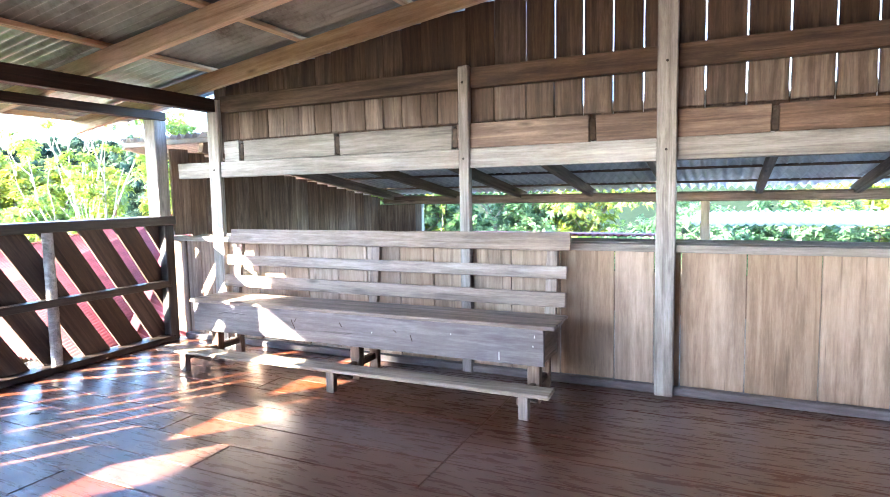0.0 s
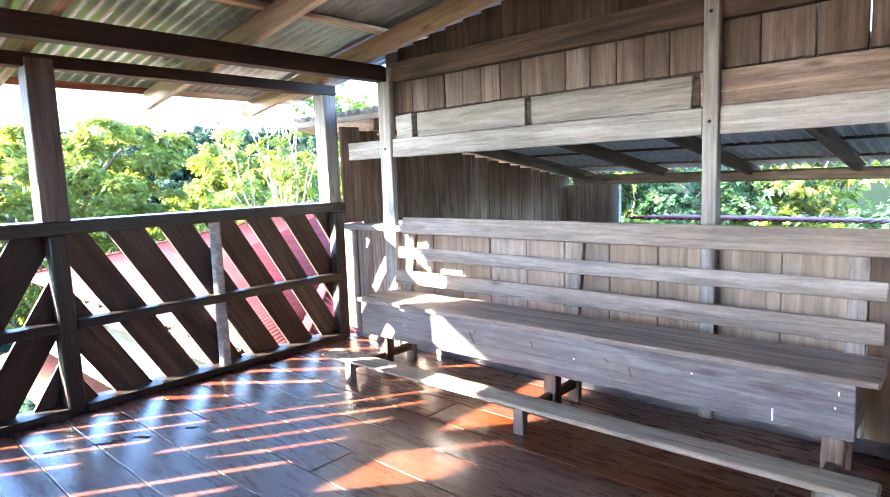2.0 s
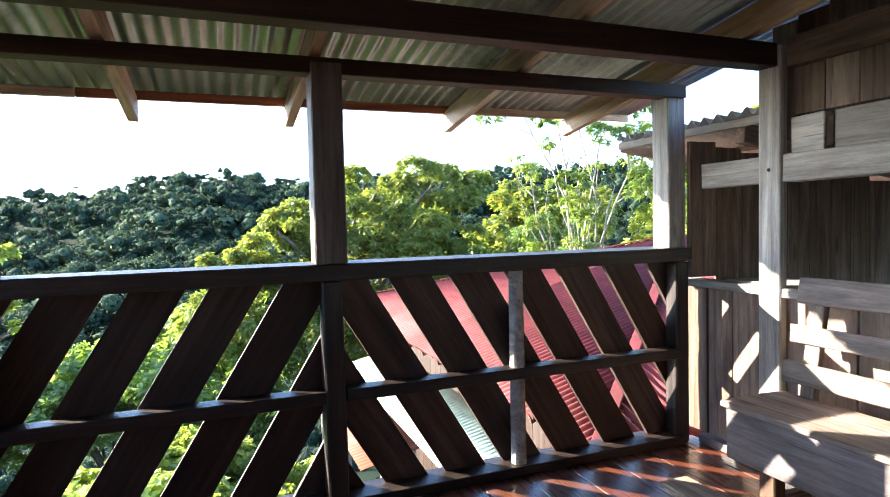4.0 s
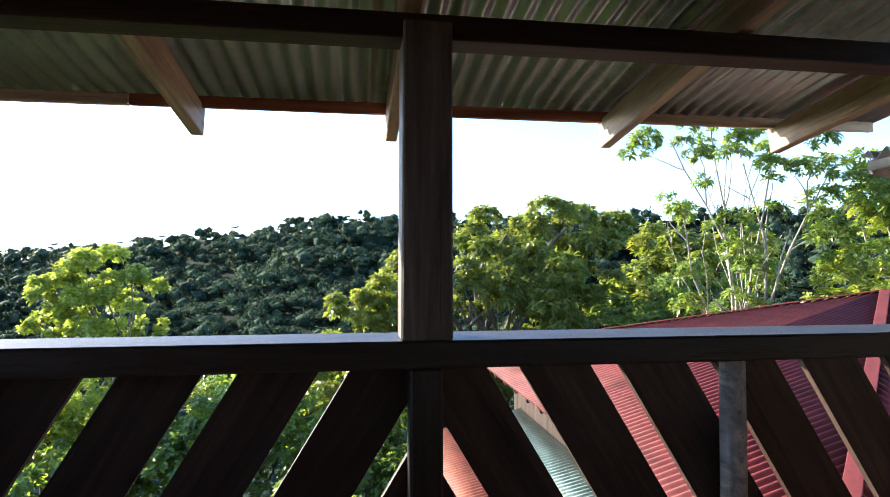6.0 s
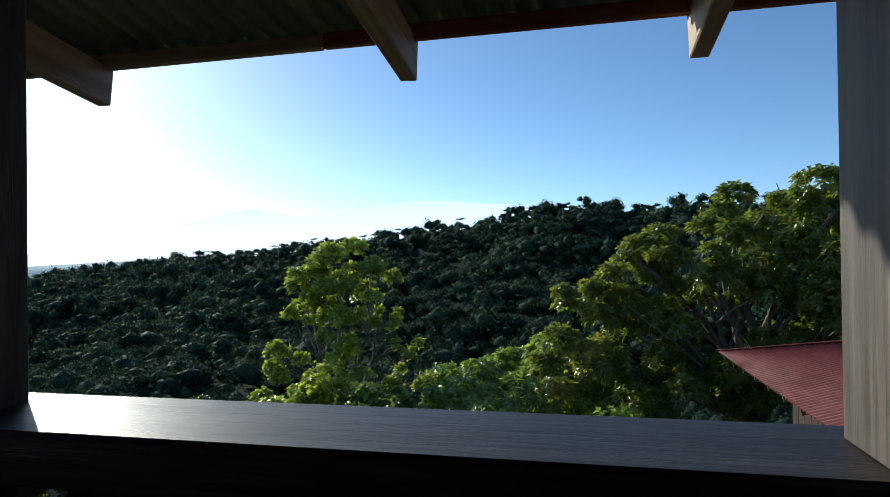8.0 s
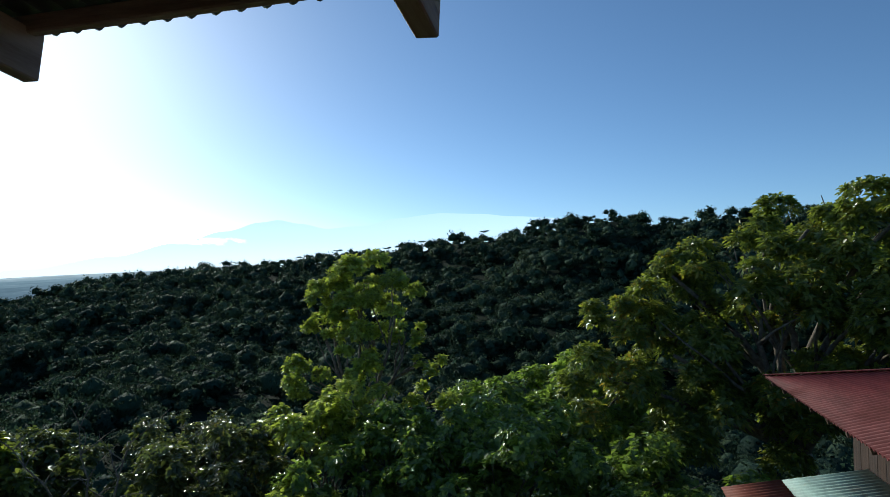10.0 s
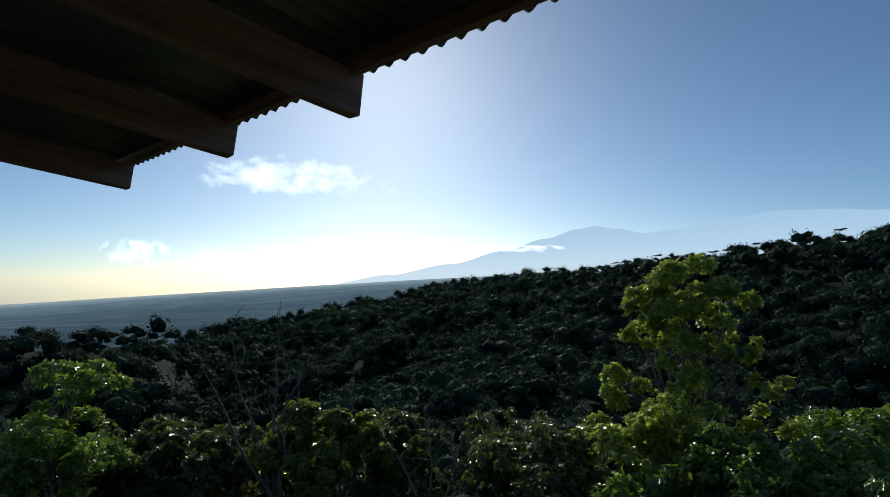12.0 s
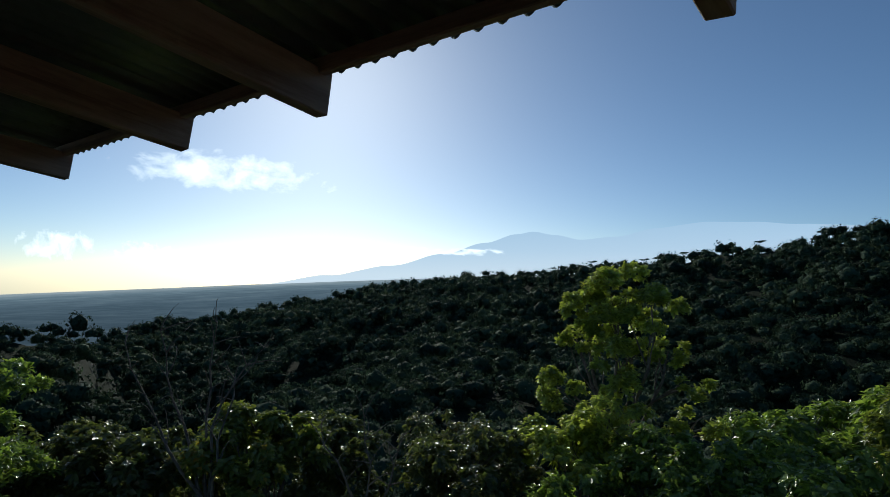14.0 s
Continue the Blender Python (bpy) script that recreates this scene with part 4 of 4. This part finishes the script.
def leaves(blobs, count, size, seed, droop=0.25, cluster=12, shell=0.55, slim=0.42):
    """Rosettes of folded, drooping leaves at the twig ends on the outer part of each blob, as arrays."""
    g = np.random.default_rng(seed)
    vol = np.array([b[1][0] * b[1][1] + b[1][0] * b[1][2] for b in blobs])
    m = count // cluster
    pick = g.choice(len(blobs), size=m, p=vol / vol.sum())
    cen = np.array([b[0] for b in blobs])[pick]
    rad = np.array([b[1] for b in blobs])[pick]
    d = g.normal(size=(m, 3))
    d /= np.linalg.norm(d, axis=1)[:, None]
    d[:, 2] = np.where(d[:, 2] < -0.45, -d[:, 2], d[:, 2])
    f = shell + (1.04 - shell) * g.random(m) ** 0.45 + 0.05 * g.normal(size=m)
    tip = cen + d * rad * f[:, None]
    axis = d * 0.8 + np.array([0, 0, 0.75]) + g.normal(size=(m, 3)) * 0.28
    axis /= np.linalg.norm(axis, axis=1)[:, None]
    u = np.cross(axis, g.normal(size=(m, 3)))
    u /= np.linalg.norm(u, axis=1)[:, None]
    w = np.cross(axis, u)
    big = g.uniform(0.7, 1.25, m)
    n = m * cluster
    turn = np.tile(np.arange(cluster) * 2.4, m) + np.repeat(g.uniform(0, 6.28, m), cluster) + g.normal(size=n) * 0.25
    pitch = g.uniform(-0.15, 0.95, n)[:, None]
    a, u, w = (np.repeat(q, cluster, axis=0) for q in (axis, u, w))
    ring = u * np.cos(turn)[:, None] + w * np.sin(turn)[:, None]
    ax = ring * np.cos(pitch) + a * np.sin(pitch)
    ln = size * np.repeat(big, cluster)[:, None] * g.uniform(0.7, 1.2, n)[:, None]
    side = np.cross(ax, a)
    side /= np.linalg.norm(side, axis=1)[:, None] + 1e-9
    nrm = np.cross(side, ax)
    base = np.repeat(tip, cluster, axis=0) - a * size * g.uniform(0, 0.9, n)[:, None]
    half = ln * slim * 0.5
    fall = np.array([0, 0, 1.0]) * ln * droop
    v1 = base + ax * ln * 0.55 + side * half + nrm * half * 0.35 - fall * 0.3
    v2 = base + ax * ln - fall
    v3 = base + ax * ln * 0.55 - side * half + nrm * half * 0.35 - fall * 0.3
    verts = np.stack([base, v1, v2, v3], axis=1).reshape(-1, 3)
    k = np.arange(n)[:, None] * 4
    tris = np.concatenate([k + np.array([[0, 1, 2]]), k + np.array([[0, 2, 3]])], axis=1).reshape(-1, 3)
    return verts, tris


def tree(name, at, blobs, count, size, material, label, seed, trunk_r=0.12, barkm=None, droop=0.25, cluster=14, shell=0.5, slim=0.42, fork=0.35, twigs=3, category="tree"):
    shell = min(0.85, shell + 0.3)
    tr = random.Random(seed)
    t = thing(name, at, label, category)
    small = []
    for c, r in blobs:
        k = max(5, int(7 * r[0] ** 0.5))
        for i in range(k):
            a, h = 2.4 * i + tr.uniform(0, 2), -0.65 + 1.6 * (i + 0.5) / k
            q = math.sqrt(max(0.0, 1 - min(1, h * h)))
            e = tr.uniform(0.62, 0.95)
            s = tr.uniform(0.26, 0.46)
            small.append(((c[0] + r[0] * q * math.cos(a) * e, c[1] + r[1] * q * math.sin(a) * e, c[2] + r[2] * h * e), (r[0] * s, r[1] * s, r[2] * s * 0.85)))
    v, tris = leaves(small, count, size, seed, droop, cluster, shell, slim)
    put("crown", big_mesh("crown", v, tris), material, t, None)
    verts, faces = [], []
    at = Vector(at)
    cz = sum(b[0][2] for b in blobs) / len(blobs)
    cx = sum(b[0][0] for b in blobs) / len(blobs)
    cy = sum(b[0][1] for b in blobs) / len(blobs)
    top = Vector((at.x + (cx - at.x) * 0.6, at.y + (cy - at.y) * 0.6, at.z + (cz - at.z) * (1 - fork)))
    limb(verts, faces, at, top, trunk_r, trunk_r * 0.62, tr, 0.04, 8)
    for c, r in blobs:
        c = Vector(c)
        pts = limb(verts, faces, top, c + Vector((0, 0, r[2] * 0.2)), trunk_r * 0.5, trunk_r * 0.16, tr)
        for _ in range(twigs):
            d = Vector((tr.uniform(-1, 1) * r[0], tr.uniform(-1, 1) * r[1], tr.uniform(-0.2, 0.95) * r[2])) * 0.85
            limb(verts, faces, pts[tr.choice((2, 3, 4, 5))], c + d, trunk_r * 0.22, trunk_r * 0.04, tr, 0.15, 5)
    put("trunk", mesh_from("trunk", verts, faces, True), barkm or BARK, t, None)
    return t


def blob(x, y, z, r, rz=None):
    return ((x, y, z), (r, r, rz or r * 0.95))


def cloud_of(x, y, z, spread, n, r0, r1, seed, flat=0.8):
    tr = random.Random(seed)
    out = []
    for _ in range(n):
        a, q, h = tr.uniform(0, 6.28), math.sqrt(tr.random()), tr.uniform(-1, 1)
        out.append(blob(x + spread[0] * q * math.cos(a), y + spread[1] * q * math.sin(a), z + spread[2] * h * (1 - 0.5 * q), tr.uniform(r0, r1), tr.uniform(r0, r1) * flat))
    return out


# lime-green tree on the slope
tree("lime_tree", (-20.3, -4.3, -9.0),
     [blob(-20, -4.2, 0.95, 1.05), blob(-20.2, -5.2, 0.55, 0.8), blob(-19.8, -3.3, 0.6, 0.75), blob(-20.3, -4.6, 0.0, 1.0), blob(-20.1, -5.7, -0.3, 0.55), blob(-19.9, -2.9, -0.5, 0.5),
      blob(-19.6, -4.0, -0.9, 0.9), blob(-19.9, -6.1, -1.9, 0.8), blob(-19.6, -2.2, -1.3, 0.5), blob(-19.7, -2.0, -2.4, 0.7)],
     20000, 0.145, LEAF_LIME, "sunlit lime-green tree with an open rounded crown", 3, 0.13, None, 0.1, 12, 0.35, 0.55)
# broad dark tree
tree("broad_tree", (-20.5, 8.3, -9.0),
     [blob(-20, 9.4, 2.3, 1.7, 1.2), blob(-20.4, 7.6, 2.1, 1.6, 1.2), blob(-20.2, 10.0, 0.9, 1.2, 0.9), blob(-19.6, 5.9, 1.5, 1.3, 1.0), blob(-19.8, 4.3, 1.0, 1.3, 0.9), blob(-20.0, 3.1, 0.1, 1.2, 0.9),
      blob(-19.2, 8.4, 0.6, 1.6), blob(-19.2, 6.2, -0.1, 1.5), blob(-19.0, 4.2, -1.0, 1.5), blob(-19.4, 9.6, -0.4, 1.3), blob(-18.8, 2.6, -1.9, 1.4), blob(-18.8, 5.4, -2.3, 1.6), blob(-19, 7.8, -1.9, 1.6)],
     88000, 0.175, LEAF_DEEP, "broad dark green tree with glossy drooping leaves", 4, 0.28, None, 0.32, 13, 0.5, 0.40)
# thin feathery tree near the roofs
tree("feathery_tree", (-13.2, 10.0, -5.0),
     [blob(-14.4, 9.8, 4.1, 0.9, 0.6), blob(-14.6, 10.9, 4.5, 0.9, 0.6), blob(-13.6, 11.9, 4.3, 1.0, 0.7), blob(-13.0, 10.6, 3.3, 0.9, 0.6), blob(-12.4, 12.0, 3.0, 1.0, 0.8), blob(-12.9, 9.2, 2.4, 0.7, 0.5),
      blob(-12.2, 11.0, 1.9, 1.0, 0.8), blob(-12.9, 10.2, 0.8, 0.9, 0.8), blob(-11.7, 12.6, 1.6, 1.1, 0.9)],
     21000, 0.115, LEAF_MID, "tall thin tree with pale branches and feathery leaves", 5, 0.075, BARK_PALE, 0.35, 16, 0.25, 0.36, 0.55, 3)
tree("leafy_tree", (-11.0, 14.0, -5.0), cloud_of(-11.2, 13.6, 1.4, (1.9, 1.9, 2.4), 13, 0.9, 1.4, 61), 46000, 0.13, LEAF_LIME, "dense sunlit green tree behind the red roof", 6, 0.16, BARK_PALE, 0.3)
tree("leafy_tree", (-8.0, 15.0, -5.0), cloud_of(-7.6, 15.4, 1.6, (2.0, 1.8, 2.6), 12, 1.0, 1.5, 62), 38000, 0.135, LEAF_MID, "dense green tree beyond the red roof", 7, 0.16, None, 0.3)
tree("leafy_tree", (-17.5, 12.5, -7.0), cloud_of(-17.5, 12.2, -0.3, (2.0, 2.2, 1.6), 12, 0.9, 1.4, 63), 40000, 0.14, LEAF_MID, "bright green tree on the slope", 8, 0.15, None, 0.25)
tree("leafy_tree", (-23, 15.5, -9.0), cloud_of(-23, 15.5, 0.5, (2.6, 2.8, 2.0), 12, 1.2, 1.8, 64), 22000, 0.28, LEAF_DEEP, "dark green tree on the slope", 9, 0.2)
tree("leafy_tree", (-24.0, 1.2, -11.0), cloud_of(-24, 1.0, -3.2, (2.2, 2.6, 1.4), 10, 1.1, 1.7, 65), 18000, 0.27, LEAF_MID, "green tree low on the slope", 10, 0.2)
# bushes and small trees under the deck's edge
bushes = [(-16.2, -2.6, -2.6, 1.9, LEAF_MID), (-15.8, 0.4, -2.3, 2.0, LEAF_MID), (-16.4, 3.2, -2.6, 2.1, LEAF_MID), (-17.9, -4.4, -2.4, 1.9, LEAF_LIME), (-15.6, -6.0, -3.0, 1.9, LEAF_DUSK),
          (-13.2, -9.2, -2.9, 1.7, LEAF_DUSK), (-11.2, -8.6, -1.9, 1.35, LEAF_DEEP), (-9.3, -10.2, -2.4, 1.6, LEAF_DUSK), (-8.8, -12.0, -2.6, 1.5, LEAF_DUSK),
          (-13.6, -3.4, -3.6, 1.6, LEAF_LIME), (-12.2, -0.4, -3.6, 1.5, LEAF_LIME), (-13.0, 2.2, -3.5, 1.5, LEAF_MID), (-10.2, -5.0, -3.8, 1.5, LEAF_DUSK), (-9.0, -1.6, -3.6, 1.4, LEAF_SUNLIT), (-8.2, 1.2, -3.5, 1.3, LEAF_SUNLIT), (-18.6, -8.6, -4.0, 2.0, LEAF_DUSK),
          (-9.6, 1.0, -2.55, 1.3, LEAF_SUNLIT), (-9.4, -1.4, -2.55, 1.3, LEAF_SUNLIT), (-10.4, 3.2, -2.8, 1.2, LEAF_LIME), (-9.2, -4.0, -2.7, 1.3, LEAF_SUNLIT), (-12.0, 1.6, -2.6, 1.4, LEAF_LIME)]
for i, (x, y, z, s, mt) in enumerate(bushes):
    az = math.degrees(math.atan2(y - EYE.y, x - EYE.x)) % 360
    gz = ground_z(az, math.hypot(x - EYE.x, y - EYE.y))
    tree("bush", (x, y, min(gz, z - s) - 0.3), cloud_of(x, y, z - 0.3, (s * 0.75, s * 0.75, s * 0.55), 8, s * 0.42, s * 0.66, 80 + i), 13000, 0.15, mt,
         "leafy green bush on the slope below the deck", 20 + i, 0.08, None, 0.3, 12, 0.4, 0.62, 0.5, 3, "bush")
tree("slender_tree", (-6.9, -11.2, -6.5), cloud_of(-6.9, -11.2, -1.7, (1.1, 1.1, 1.5), 9, 0.5, 0.9, 97), 11000, 0.15, LEAF_MID, "light green slender tree at the forest edge", 51, 0.09, BARK, 0.2, 14, 0.3, 0.4)
for i in range(9):
    x = -6.5 + 2.1 * i
    tree("hedge_tree", (x, 15.5 + (i % 3), -4.0), cloud_of(x, 15.5 + (i % 3), 0.4, (1.4, 1.0, 1.7), 8, 1.0, 1.4, 120 + i), 13000, 0.15, (LEAF_COOL, LEAF_COOL, LEAF_DEEP)[i % 3],
         "dense green hedge tree behind the lean-to", 130 + i, 0.12, None, 0.3, 12, 0.5, 0.42)


def bare_tree(at, tips, seed, label):
    tr = random.Random(seed)
    t = thing("bare_tree", at, label, "tree")
    verts, faces = [], []
    at = Vector(at)
    fork = at.lerp(Vector(tips[0]), 0.45)
    limb(verts, faces, at, fork, 0.07, 0.05, tr, 0.05)
    for p in tips:
        pts = limb(verts, faces, fork, p, 0.04, 0.008, tr, 0.10, 7)
        for q in pts[3:]:
            for _ in range(2):
                d = Vector((tr.uniform(-1, 1), tr.uniform(-1, 1), tr.uniform(0.1, 1.2))) * 0.55
                limb(verts, faces, q, q + d, 0.012, 0.004, tr, 0.15, 4)
    put("trunk", mesh_from("trunk", verts, faces, True), BARK, t, None)


bare_tree((-9.6, -7.8, -6.0), [(-10.2, -8.6, 0.5), (-9.4, -9.3, 0.35), (-10.9, -8.0, 0.0), (-9.0, -9.9, 0.1), (-10.4, -8.2, -0.6)], 71, "leafless dark tree with thin twigs")
bare_tree((-11.6, -6.0, -6.5), [(-12.0, -6.2, -1.3), (-12.4, -5.5, -1.6), (-11.3, -6.8, -1.5)], 72, "leafless grey shrub with thin twigs")

# ---- neighbouring roofs ----
red = thing("red_roofed_house", (-9.5, 8, -4), "low timber house with a faded red corrugated hip roof", "house")
EX0, EX1, EY0, EZ, HIP = -14.8, -4.75, 5.2, -0.45, Vector((-9.4, 10.2, 1.0))


def roof_face(name, c0, c1, apex, material, parent, pitch=0.1, depth=0.021):
    """A corrugated triangular slope: ridges run from the eave up to the hips."""
    c0, c1, apex = Vector(c0), Vector(c1), Vector(apex)
    e = c1 - c0
    w = e.normalized()
    f = (apex - c0).dot(w)
    u = apex - (c0 + w * f)
    top = u.length
    width = e.length

    def clip(g):
        if g <= f:
            return 0.0, max(0.02, top * g / f)
        return 0.0, max(0.02, top * (width - g) / (width - f))
    corrugated(name, c0, u, w, top, width, pitch, depth, material, parent, 0.006, "", 2, 0.0, clip)
    return u


A, B = (EX0, EY0, EZ), (EX1, EY0, EZ)
C, D = (EX1, 15.0, EZ), (EX0, 15.0, EZ)
roof_face("roof_slope", A, B, HIP, METAL_RED, red)
roof_face("roof_slope", B, C, HIP, METAL_RED, red)
roof_face("roof_slope", C, D, HIP, METAL_RED, red)
roof_face("roof_slope", D, A, HIP, METAL_RED, red)
for p in (A, B, C, D):
    timber("hip_cap", Vector(p) + Vector((0, 0, 0.03)), HIP + Vector((0, 0, 0.03)), 0.12, 0.02, METAL_RED, red)
# Dark wall boards: shade from eaves and trees is put into their colour.
x = -12.7
while x < EX1 - 0.5:
    box_at("wall_plank", (x, EY0 + 0.55, -4.6), (x + 0.235, EY0 + 0.575, EZ + 0.10), WOOD_DARK, red, "z", 0.003, 0.002)
    x += 0.24
y = EY0 + 0.58
while y < 14.0:
    box_at("wall_plank", (EX1 - 0.58, y, -4.6), (EX1 - 0.555, y + 0.235, EZ + 0.10), WOOD_DARK, red, "z", 0.003, 0.002)
    y += 0.24
x = EX0 + 0.3
while x < EX1:
    timber("rafter_tail", (x, EY0 + 0.03, EZ - 0.06), (x, EY0 + 0.6, EZ + 0.10), 0.05, 0.08, WOOD_GABLE, red)
    x += 0.62
box_at("house_base", (EX0 + 0.6, EY0 + 0.6, -6), (EX1 - 0.6, 14.2, -4.5), WOOD_DARK, red, "x", 0, 0)

porch = thing("lean_to_porch", (-10, 4.6, -4), "small lean-to with pale green and rusty red roof sheets", "shed")
al3 = Vector((0, -1, -0.22))
corrugated("roof_sheet", (-12.2, EY0 + 0.53, -1.12), al3, (1, 0, 0), 1.0, 6.2, 0.09, 0.012, METAL_GREEN, porch, rows=3, label="pale green roof sheet")
corrugated("roof_sheet", (-12.3, EY0 - 0.42, -1.36), al3, (1, 0, 0), 0.75, 4.6, 0.09, 0.012, METAL_RUST, porch, rows=3, label="rusty red roof sheet")
for xp in (-12.2, -9.9, -7.8, -6.0):
    box_at("post", (xp, 4.3, -5.2), (xp + 0.08, 4.38, -1.47), WOOD_GREY, porch, "z")

pale = thing("zinc_roof", (2.5, 11, 0), "pale corrugated zinc roof just beyond the lean-to", "roof", kind="structure")
corrugated("roof_sheet", (0.45, 9.3, 0.86), Vector((0, 1, 0.03)), (1, 0, 0), 2.5, 6.5, 0.1, 0.014, METAL_PALE, pale, rows=3)
for xp in (0.6, 3.5, 6.5):
    box_at("post", (xp, 9.5, -4.0), (xp + 0.08, 9.58, 0.84), WOOD_GREY, pale, "z")
corrugated("roof_sheet", (-3.2, 9.25, 0.72), Vector((0, 1, -0.05)), (1, 0, 0), 1.5, 3.2, 0.1, 0.014, METAL_RED, pale, rows=3)
